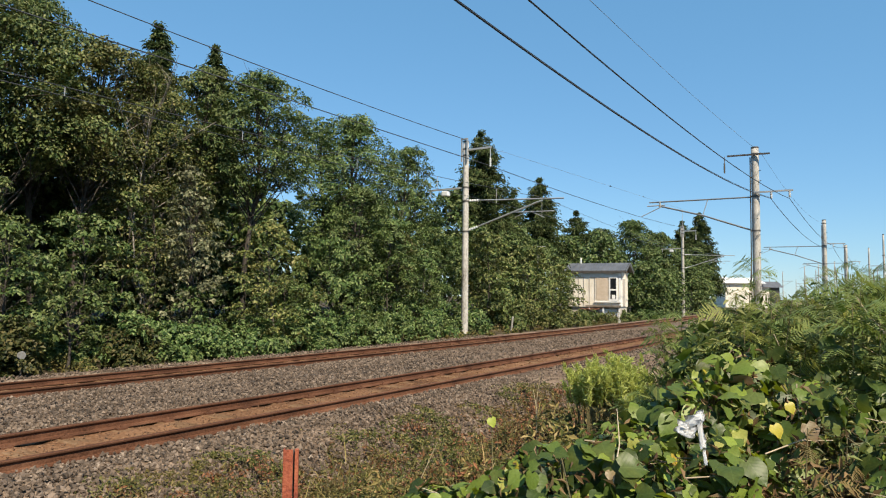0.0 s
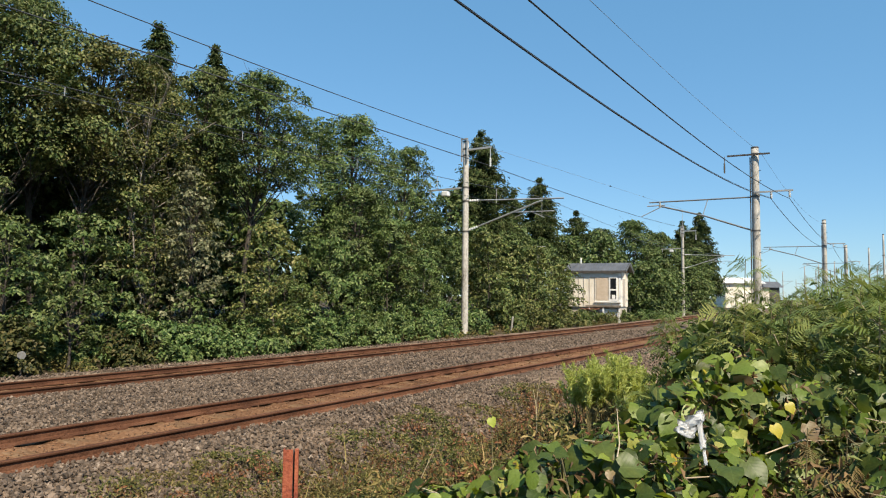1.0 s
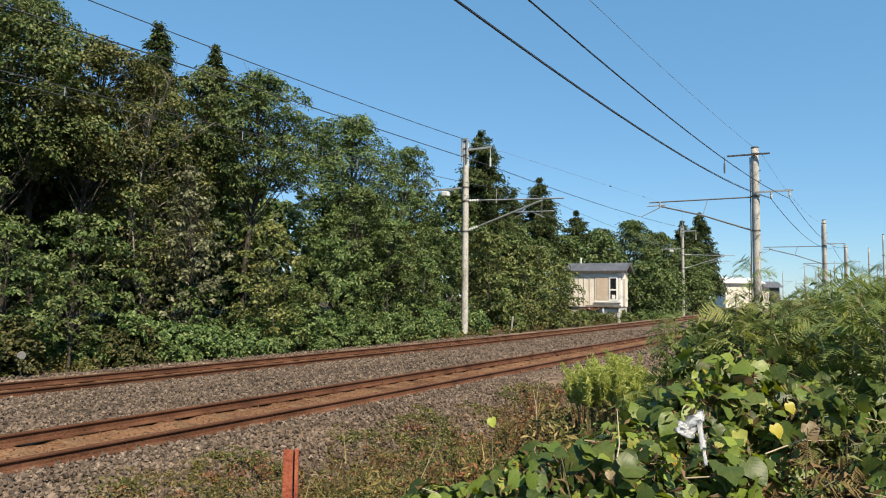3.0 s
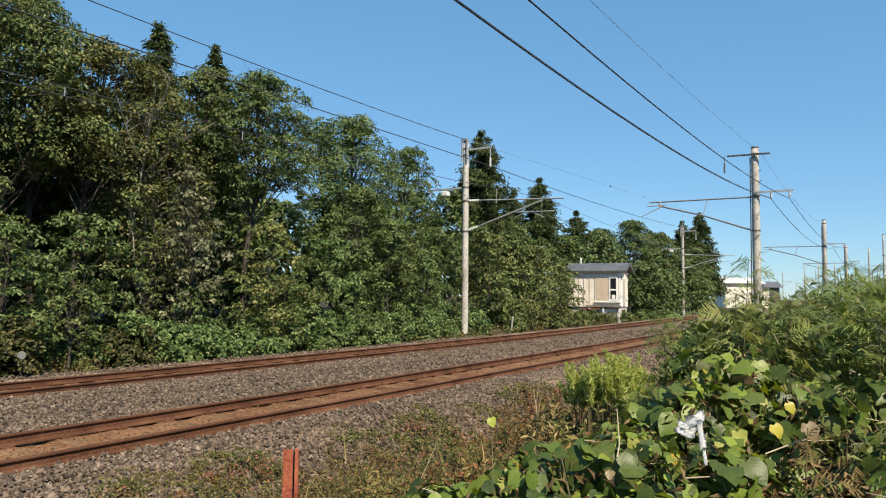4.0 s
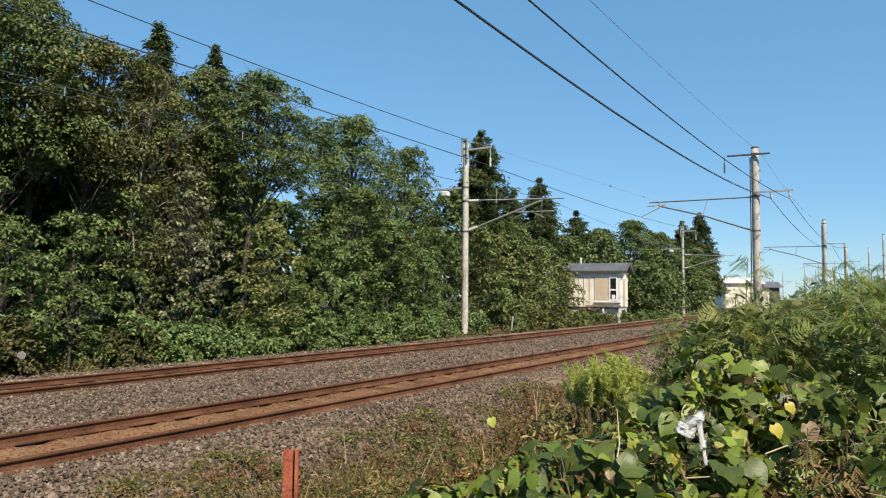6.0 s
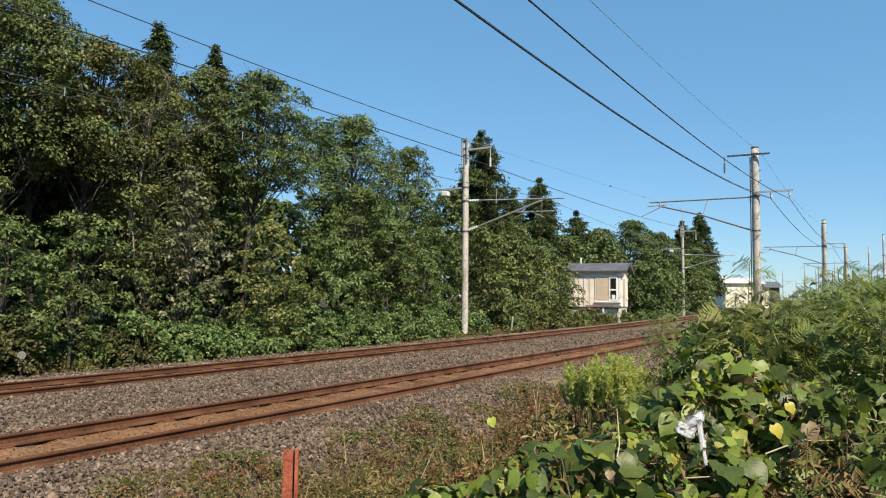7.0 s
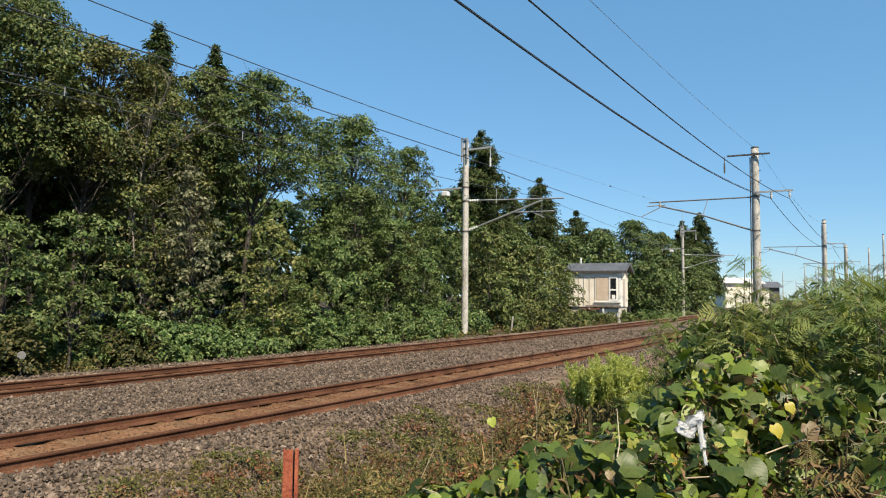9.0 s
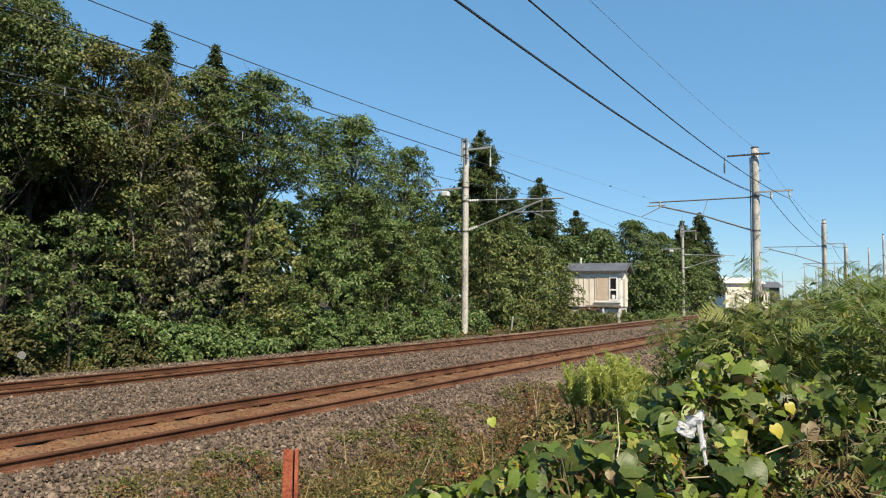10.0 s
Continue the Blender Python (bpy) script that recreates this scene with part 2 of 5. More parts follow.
ground = tagged(strip(GROUND, [-2500, -300, -60, -20, -8, -4, *range(-2, 40, 1), *range(42, 130, 4), 160, 220, 400, 900, 2500], M_SOIL, "ground", 0.015),
                "dry weedy soil beside the railway line", "ground", kind="structure")
ballast = tagged(strip(BED, [-30, -15, *np.arange(-6, 40, 0.5), *range(40, 130, 5), 200, 400], M_BALLAST, "ballast_bed", 0.012),
                 "grey-brown crushed stone ballast under two tracks", "ballast", kind="structure")


def gauge_bed(u0, u1, z, name, label, dip):
    """Stained ballast between two rails: hollows under the rail feet between the sleepers, a heap along the middle."""
    rng = np.random.default_rng(8)
    ys = np.concatenate([[-30, -15], np.arange(-6, 30, 0.12), np.arange(30, 60, 0.4), np.arange(60, 130, 5)])
    us = np.concatenate([[u0, u0 + 0.02, u0 + 0.10, u0 + 0.15, u0 + 0.20], np.linspace(u0 + 0.28, u1 - 0.28, 8), [u1 - 0.18, u1 - 0.13, u1 - 0.08, u1]])
    Y, U = np.meshgrid(ys, us, indexing="ij")
    edge = np.minimum(U - u0, u1 - U)
    crib = (0.5 - 0.5 * np.cos(2 * math.pi * (Y + 2.0) / 0.61)).clip(0, 1) ** 0.5
    crib = np.where(Y < 30, crib * (0.75 + 0.5 * np.sin(Y * 1.9 + 0.7) ** 2), 0.4)
    hollow = np.interp(edge, [0, 0.04, 0.15, 0.19, 0.27], [1, 1, 1, 0.5, 0])
    Z = z - dip * hollow * crib - 0.012 * (1 - hollow) * crib + 0.010 * np.sin(Y * 3.3 + U * 9) * (1 - hollow) + rng.normal(size=Y.shape) * 0.006
    nu = len(us)
    a = (np.arange(len(ys) - 1)[:, None] * nu + np.arange(nu - 1)[None]).ravel()
    tris = np.concatenate([np.stack([a, a + 1, a + nu + 1], 1), np.stack([a, a + nu + 1, a + nu], 1)])
    ob = new(name, raw_mesh(name, np.stack([U + bend(Y), Y, Z], 2).reshape(-1, 3), tris, M_RUST_BED, smooth=True))
    return tagged(ob, label, "ballast", kind="structure")


rust_bed = gauge_bed(-7.54, -6.24, 0.042, "ballast_bed_rusty", "rust-stained ballast between the rails of the near track", 0.025)
rust_bed_far = gauge_bed(-12.92, -11.62, -0.108, "ballast_bed_rusty", "rust-stained ballast between the rails of the far track", 0.012)


def rail_section():
    """Half outline of a flat-bottomed rail, foot to head, mirrored."""
    half = [(0.0, 0.0), (0.0635, 0.0), (0.0635, 0.010), (0.020, 0.024), (0.008, 0.036), (0.008, 0.108), (0.028, 0.122), (0.0325, 0.128), (0.0325, 0.145), (0.027, 0.153), (0.0, 0.1545)]
    return half[1:-1] + [(0.0, 0.1545)] + [(-x, z) for x, z in reversed(half[1:-1])]


def rail(parent, offset, z0, label):
    prof = [(px, pz * 0.74) for px, pz in rail_section()]
    ys = [-30, -12, *np.arange(-4, 60, 1.0), *range(60, 140, 5), 200, 300]
    bm = bmesh.new()
    rows = []
    for y in ys:
        x = float(bend(y)) + offset
        rows.append([bm.verts.new((x + px, y, z0 + pz)) for px, pz in prof])
    for r, s in zip(rows, rows[1:]):
        for k in range(len(prof)):
            q = (k + 1) % len(prof)
            bm.faces.new((r[k], s[k], s[q], r[q]))
    bm.faces.new(rows[0])
    bm.faces.new(list(reversed(rows[-1])))
    bmesh.ops.recalc_face_normals(bm, faces=bm.faces)
    ob = part("rail", bm, M_RAIL, parent, label)
    # the sides of the running head: a darker brown than the rail
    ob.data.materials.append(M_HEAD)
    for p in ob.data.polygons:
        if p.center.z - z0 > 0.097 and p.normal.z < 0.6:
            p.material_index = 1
    return ob


def track(x0, drop, label):
    """One track: two rails, and sleepers with clips where they can be told apart."""
    t = thing("railway_track", 0, 0, 0, label, "railway track", "tracks of the line")
    for s in (-1, 1):
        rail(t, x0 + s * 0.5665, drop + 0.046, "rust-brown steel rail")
    bm = box_bm(-1.0, -0.11, -0.14, 1.0, 0.11, 0.0, bevel=0.012)
    sleeper_me = bpy.data.meshes.new("sleeper")
    bm.to_mesh(sleeper_me)
    bm.free()
    sleeper_me.materials.append(M_SLEEPER)
    bm = box_bm(-0.045, -0.06, 0.0, 0.045, 0.06, 0.022)
    rod(bm, (0, 0, 0.015), (0, 0, 0.055), 0.018, 0.014, 6)
    clip_me = bpy.data.meshes.new("rail_clip")
    bm.to_mesh(clip_me)
    bm.free()
    clip_me.materials.append(M_RAIL)
    rng = random.Random(int(-x0 * 10))
    y = -2.0
    while y < 60:
        sl = mesh_part("sleeper", sleeper_me, t)
        sl.matrix_basis = pose(float(bend(y)) + x0 + rng.uniform(-0.03, 0.03), y + rng.uniform(-0.02, 0.02), drop + 0.042 + rng.uniform(-0.008, 0.0), 0, 0, rng.uniform(-1, 1) + math.degrees(0.0012 * y))
        if 1 < y < 26:
            for cx in (-0.6515, -0.4815, 0.4815, 0.6515):
                mesh_part("rail_clip", clip_me, sl).matrix_basis = pose(cx, 0, 0)
        y += 0.61
    return t


track_near = track(NEAR_X, 0.0, "rust-brown narrow-gauge track with stained sleepers in ballast")
track_far = track(FAR_X, FAR_DROP, "rust-brown narrow-gauge track half sunk in ballast by the trees")


# ---- masts of the overhead line ----
def insulator(parent, a, b, label="white ribbed porcelain insulator"):
    """A ribbed insulator between two points."""
    a, b = Vector(a), Vector(b)
    bm = rod_bm(a, b, 0.03, sides=8)
    n = 4
    for i in range(n):
        p = a.lerp(b, (i + 0.5) / n)
        d = (b - a).normalized() * 0.022
        rod(bm, p - d, p + d, 0.062, 0.045, 10)
    return part("insulator", bm, M_PORCELAIN, parent, label)


def mast(x, y, height, base_z, label, r0=0.17, r1=0.13, bands=(), rz=0.0):
    """A round concrete mast with its cap and steel bands; fittings are added in its own space, with x across the line."""
    t = thing("catenary_mast", x, y, base_z, label, "utility pole", "masts along the line", rz=rz)
    bm = bmesh.new()
    n = 14
    rows = []
    for k in range(13):
        z = -0.5 + (height + 0.5) * k / 12
        r = r0 + (r1 - r0) * k / 12
        rows.append([bm.verts.new((r * math.cos(2 * math.pi * i / n), r * math.sin(2 * math.pi * i / n), z)) for i in range(n)])
    for a, b in zip(rows, rows[1:]):
        for i in range(n):
            bm.faces.new((a[i], a[(i + 1) % n], b[(i + 1) % n], b[i]))
    bm.faces.new(rows[-1])
    part("shaft", bm, M_CONCRETE, t, smooth=True)
    part("cap", rod_bm((0, 0, height - 0.02), (0, 0, height + 0.05), r1 + 0.012, r1 + 0.004, 14), M_DARK_STEEL, t, "dark steel cap")
    for z in bands:
        r = r0 + (r1 - r0) * z / height + 0.012
        bm = rod_bm((0, 0, z - 0.04), (0, 0, z + 0.04), r, r, 14)
        box(bm, -r - 0.05, -0.03, z - 0.03, -r + 0.02, 0.03, z + 0.03)
        part("band", bm, M_DARK_STEEL, t)
    return t


def bar(parent, name, a, b, r=0.03, material=None, label=""):
    return part(name, rod_bm(a, b, r, sides=8), material or M_GALV, parent, label)


def far_mast(x, y, rz=0.0, detail=True):
    """The mast on the wooded side: cantilever over the far track, short arms on top and behind."""
    t = mast(x, y, 8.85, -0.1, "tall weathered grey concrete mast with a lattice of steel arms", bands=(4.65, 6.05, 6.7, 8.2, 8.5), rz=rz)
    part("top_arm", box_bm(-0.22, -0.04, 8.42, 1.34, 0.04, 8.50), M_GALV, t, "short galvanised top arm")
    part("hanger", rod_bm((1.30, 0, 8.44), (1.30, 0, 7.95), 0.022), M_GALV, t)
    insulator(t, (1.30, 0, 7.95), (1.30, 0, 7.55))
    part("top_frame", box_bm(-0.16, -0.20, 7.9, -0.10, -0.14, 8.95), M_GALV, t)
    part("top_frame", box_bm(0.14, -0.2, 7.9, 0.20, -0.14, 8.95), M_GALV, t)
    part("top_frame", box_bm(-0.16, -0.2, 8.92, 0.2, -0.14, 8.98), M_GALV, t)
    # arm towards the wood with a pale switch box
    part("back_arm", box_bm(-2.15, -0.04, 6.66, 0, 0.04, 6.74), M_GALV, t, "galvanised arm towards the trees")
    bm = box_bm(-1.28, -0.14, 6.36, -0.92, 0.14, 6.62, bevel=0.05)
    part("switch_box", bm, M_PORCELAIN, t, "small white box under the arm")
    bar(t, "hanger", (-2.0, 0, 6.68), (-2.0, 0, 6.38), 0.02)
    # cantilever
    insulator(t, (0.2, 0, 6.08), (0.72, 0, 6.06))
    bar(t, "tie_tube", (0.72, 0, 6.06), (4.9, 0, 5.88), 0.032, label="horizontal cantilever tie tube")
    insulator(t, (0.2, 0, 4.72), (0.68, 0, 4.86))
    bar(t, "strut_tube", (0.68, 0, 4.86), (3.9, 0, 5.86), 0.038, label="sloping cantilever strut")
    bar(t, "registration_tube", (2.4, 0, 5.41), (4.45, 0, 5.36), 0.024)
    bar(t, "steady_arm", (2.55, 0.0, 5.18), (3.3, 0, 5.42), 0.014)
    bar(t, "steady_arm", (3.3, 0, 5.42), (4.0, 0, 5.1), 0.016)
    return t


def near_mast(x, y, rz=0.0, fitted=True):
    """The mast on the open side: long cantilever over the near track, feeder arm away from it."""
    t = mast(x, y, 9.25, -0.4, "thick pale concrete mast with bolts and long steel cantilever", r0=0.195, r1=0.172, bands=(5.25, 6.9, 8.95), rz=rz)
    if fitted:
        part("top_arm", box_bm(-1.4, -0.3, 8.86, 0.5, -0.2, 8.93, m=pose(0, 0, 0, 0, 1.2, 0)), M_DARK_STEEL, t, "dark steel top arm across the mast")
        bar(t, "hanger", (-1.34, -0.25, 8.90), (-1.34, -0.25, 8.6), 0.02, M_DARK_STEEL)
        bar(t, "rod_insulator", (-1.34, -0.25, 8.6), (-1.34, -0.25, 8.1), 0.04, M_DARK_STEEL, "dark rod insulator")
    part("feeder_arm", box_bm(0.0, -0.3, 7.02, 1.65, -0.22, 7.1), M_GALV, t, "pale steel feeder arm")
    for fx in (0.72, 1.5):
        insulator(t, (fx, -0.26, 7.02), (fx, -0.26, 6.72))
    bar(t, "tie_tube", (-0.2, 0, 6.88), (-5.1, 0, 6.92), 0.035, M_MID_STEEL, "horizontal cantilever tie tube")
    bar(t, "strut_tube", (-0.2, 0, 5.28), (-2.4, 0, 6.1), 0.04, M_MID_STEEL, "bowed cantilever strut")
    bar(t, "strut_tube", (-2.4, 0, 6.1), (-4.6, 0, 6.72), 0.04, M_MID_STEEL)
    bar(t, "link", (-2.2, 0, 6.88), (-2.45, 0, 6.1), 0.02)
    bar(t, "registration_tube", (-4.3, 0, 6.74), (-5.2, 0, 6.74), 0.028)
    bar(t, "link", (-4.55, 0, 6.95), (-4.55, 0, 6.62), 0.05)
    bar(t, "steady_arm", (-4.5, 0, 6.66), (-5.55, 0, 6.2), 0.022)
    rng = random.Random(4)
    for z in (2.6, 3.4, 4.2, 5.0, 5.8, 7.6, 8.1):
        a = rng.choice((-0.6, -1.2))
        r = 0.19
        part("step_bolt", rod_bm((r * math.cos(a), r * math.sin(a), z), ((r + 0.16) * math.cos(a), (r + 0.16) * math.sin(a), z + 0.02), 0.016, sides=6), M_DARK_STEEL, t)
    # a cable clipped down the shaft
    part("cable", rod_bm((-0.235, -0.1, -0.3), (-0.2, -0.1, 8.8), 0.028, sides=6), M_DARK_STEEL, t, "dark cable down the shaft")
    return t


FAR_MASTS = [(-16.6, 27.4, -0.5), (-17.9, 71.9, 2.0)]
for mx, my, rz in FAR_MASTS:
    carrier = far_mast(mx, my, rz)
bar(carrier, "top_pole", (0, 0, 8.7), (0, 0, 10.72), 0.02, label="thin steel pole that carries the earth wire")
NEAR_MASTS = [(-5.5, 35.9), (-5.3, 71.9), (-5.35, 106.0)]
for mx, my in NEAR_MASTS:
    near_mast(mx, my, fitted=my < 50)


def yard_mast(x, y, height, arm):
    """A slim far mast of the yard with one arm."""
    t = mast(x, y, height, -0.2, "slim distant mast in the railway yard", r0=0.13, r1=0.09, bands=(height * 0.75,))
    part("arm", box_bm(min(0, arm), -0.05, height * 0.72, max(0, arm), 0.05, height * 0.72 + 0.1), M_GALV, t)
    bar(t, "strut", (0, 0, height * 0.58), (arm * 0.8, 0, height * 0.72), 0.035)
    return t


YARD = [(-0.95, 88.7, 8.9, 2.2), (-2.9, 110.7, 8.9, 2.5), (1.5, 120, 7.5, -2.0), (-9.5, 150, 9, -3), (-13.0, 160, 9, 3), (-16.5, 170, 9, 3),
        (-16, 190, 9, -3), (-11, 210, 9, 3), (-26, 175, 10, 2.5), (-24.5, 200, 9, 2.5), (-22, 230, 9, -2.5), (-7, 200, 8.5, 3), (-3, 170, 9, -3), (3, 160, 8, 2),
        (-36, 260, 9, 3), (-30, 280, 9, 3), (-20, 300, 9, -3), (-12, 290, 9, 3), (-4, 260, 9, 3), (4, 240, 9, -3), (8, 190, 8.5, -2)]
for yx, yy, h, arm in YARD:
    yard_mast(yx, yy, h, arm)


# ---- wires ----
def wire(name, spans, r, material, label):
    """Spans of (start, end, sag) run on as one wire."""
    store = [[], []]
    for a, b, sag in spans:
        a, b = Vector(a), Vector(b)
        n = 24
        tube(store, [a.lerp(b, k / n) - Vector((0, 0, 4 * sag * (k / n) * (1 - k / n))) for k in range(n + 1)], [r] * (n + 1), 5)
    ob = new(name, raw_mesh(name, store[0], store[1], material))
    return tagged(ob, label, "wire", "overhead wires")


wire("feeder_wire", [((-4.83, -2.0, 5.96), (-4.79, 35.7, 6.33), 0.70), ((-4.79, 35.7, 6.3), (-4.6, 71.7, 6.3), 0.75), ((-4.6, 71.7, 6.3), (-4.6, 105.8, 6.3), 0.7)], 0.015, M_WIRE, "thick dark feeder wire sagging between masts")
wire("feeder_wire", [((-4.90, -2.0, 6.04), (-4.82, 35.7, 6.38), 0.70)], 0.009, M_WIRE, "dark feeder wire beside the thick one")
wire("feeder_wire", [((-4.07, -2.0, 5.97), (-4.02, 35.7, 6.28), 0.58), ((-4.02, 35.7, 6.3), (-3.8, 71.7, 6.3), 0.72), ((-3.8, 71.7, 6.3), (-3.8, 105.8, 6.3), 0.7)], 0.014, M_WIRE, "thick dark feeder wire sagging between masts")
wire("earth_wire", [((-5.25, -2.0, 7.9), (-5.2, 35.7, 8.55), 0.35), ((-5.2, 35.7, 8.55), (-5.1, 71.7, 8.5), 0.8)], 0.006, M_PALE_WIRE, "thin pale earth wire along the mast tops")
wire("earth_wire", [((-16.6, -20, 10.3), (-16.6, 27.4, 8.85), 0.63)], 0.015, M_WIRE, "dark earth wire along the mast tops")
wire("earth_wire", [((-16.6, 27.4, 8.85), (-17.9, 71.9, 10.6), 0.0)], 0.008, M_PALE_WIRE, "thin pale earth wire running on from the mast")
wire("feeder_wire", [((-15.3, -20, 7.46), (-15.3, 27.4, 7.5), 0.02), ((-15.3, 27.4, 7.5), (-17.9, 71.9, 8.75), 0.25)], 0.017, M_WIRE, "dark feeder wire on the wooded side")
wire("messenger_wire", [((-12.3, -20, 5.9), (-12.6, 27.4, 5.86), 0.62), ((-12.6, 27.4, 5.86), (-13.9, 71.9, 5.9), 0.6)], 0.009, M_WIRE, "thin messenger wire over the far track")
wire("contact_wire", [((-12.3, -20, 5.1), (-12.6, 27.4, 5.1), 0.0), ((-12.6, 27.4, 5.1), (-14.2, 71.9, 5.1), 0.0)], 0.008, M_WIRE, "thin contact wire over the far track")

# ---- trees ----
def crown_leaves(rng, clumps, per_area, leaf, squash=0.7, up=0.75, jitter=0.34):
    """Leaves in flat drooping sprays set round the clumps (rows of centre and radius), with gaps between the sprays."""
    pos, nrm, tip = [], [], []
    for cx, cy, cz, rc in clumps:
        total = int(per_area * rc * rc * 12.6)
        m = max(5, int(5 + 6 * rc * rc))
        each = max(4, total // m)
        d = unit(rng.normal(size=(m, 3)))
        d[:, 2] = np.where(d[:, 2] < -0.1, -d[:, 2] * 0.8, d[:, 2])
        c = d * (rc * (0.5 + 0.6 * rng.random(m) ** 0.6))[:, None] * np.array([1, 1, squash]) + np.array([cx, cy, cz])
        rs = rc * (0.30 + 0.26 * rng.random(m))
        face = unit(d * 0.75 + np.array([0, 0, up]) + rng.normal(size=(m, 3)) * 0.3)
        side = unit(np.cross(face, rng.normal(size=(m, 3))))
        fore = np.cross(face, side)
        k = np.repeat(np.arange(m), each)
        n = len(k)
        a, q = rng.random(n) * 6.283, np.sqrt(rng.random(n))
        flat = side[k] * (np.cos(a) * q)[:, None] + fore[k] * (np.sin(a) * q * 0.75)[:, None]
        p = c[k] + flat * rs[k][:, None] - face[k] * (q * q * rs[k] * 0.35)[:, None] + rng.normal(size=(n, 3)) * (rs[k] * 0.10)[:, None]
        pos.append(p)
        nrm.append(face[k] + flat * 0.4 + rng.normal(size=(n, 3)) * jitter)
        tip.append(flat * 1.2 + rng.normal(size=(n, 3)) * 0.5 + np.array([0, 0, -0.4]))
    pos, nrm, tip = np.concatenate(pos), np.concatenate(nrm), np.concatenate(tip)
    size = leaf * (0.6 + 0.8 * rng.random(len(pos)))
    return leaf_arrays(rng, pos, nrm, size, 0.62, 0.3, tip)


def broadleaf(x, y, top, r, low, seed, material, label, leaf=0.17, density=26, name="broadleaf_tree", bare=0, bark=None, count=None, group="trees of the wood", trunk_r=None, squash=0.55):
    """A tree: bent trunk, limbs out to clumps, a crown of single leaves with gaps."""
    rng = np.random.default_rng(seed)
    z0 = float(height_of(GROUND, x - float(bend(y)))) - 0.05
    t = thing(name, x, y, z0, label, "tree", group)
    h = top - z0
    store = [[], []]
    tr = trunk_r or 0.021 * h ** 0.8
    lean = rng.normal(size=2) * 0.03 * h
    def axis(k):
        return Vector((lean[0] * k * k + 0.05 * h * 0.3 * math.sin(k * 5 + seed), lean[1] * k * k + 0.012 * h * math.sin(k * 7 + seed * 2), h * 0.9 * k))
    tube(store, [axis(k / 8) for k in range(9)], [tr * (1.25 if k == 0 else 1) * (1 - 0.88 * k / 8) for k in range(9)], 8)
    n = count or int(24 + 4.6 * r * r)
    clumps = []
    for i in range(n):
        k = (i + rng.random()) / n
        u = low / h + (1 - low / h) * k
        prof = max(0.12, math.sin(math.pi * min(0.97, 0.16 + 0.80 * k ** 0.85))) ** 0.75
        a = i * 2.4 + rng.random() * 0.9
        rc = r * (0.24 + 0.20 * rng.random()) * (0.75 + 0.25 * prof)
        rad = max(0, r * prof - rc * 0.8) * math.sqrt(0.3 + 0.7 * rng.random())
        top_cap = h - rc * squash * 0.95
        c = axis(min(1, u)) * 1.0
        c = Vector((c.x + rad * math.cos(a), c.y + rad * math.sin(a), min(u * h, top_cap)))
        clumps.append((c.x, c.y, c.z, rc))
        s = axis(max(0.12, min(0.95, u * 0.94 - 0.07)))
        m = s.lerp(c, 0.5) + Vector((0, 0, -0.06 * rad))
        tube(store, [s, m, c], [tr * 0.24, tr * 0.15, tr * 0.05], 5)
        for j in range(2):
            e = c + Vector(rng.normal(size=3)) * rc * 0.55
            tube(store, [m.lerp(c, 0.6), e], [tr * 0.1, tr * 0.03], 4)
    for j in range(bare):
        s = axis(0.45 + 0.4 * rng.random())
        a = rng.random() * 6.3
        e = s + Vector((math.cos(a) * r * 0.9, math.sin(a) * r * 0.9, h * 0.12 + rng.random()))
        tube(store, [s, s.lerp(e, 0.5) + Vector((0, 0, 0.2)), e], [tr * 0.3, tr * 0.18, 0.015], 5)
    mesh_part("trunk", raw_mesh("trunk", store[0], store[1], bark or M_BARK, True), t)
    v, f = crown_leaves(rng, clumps, density, leaf, squash)
    mesh_part("crown", raw_mesh("crown", v, f, material), t)
    return t


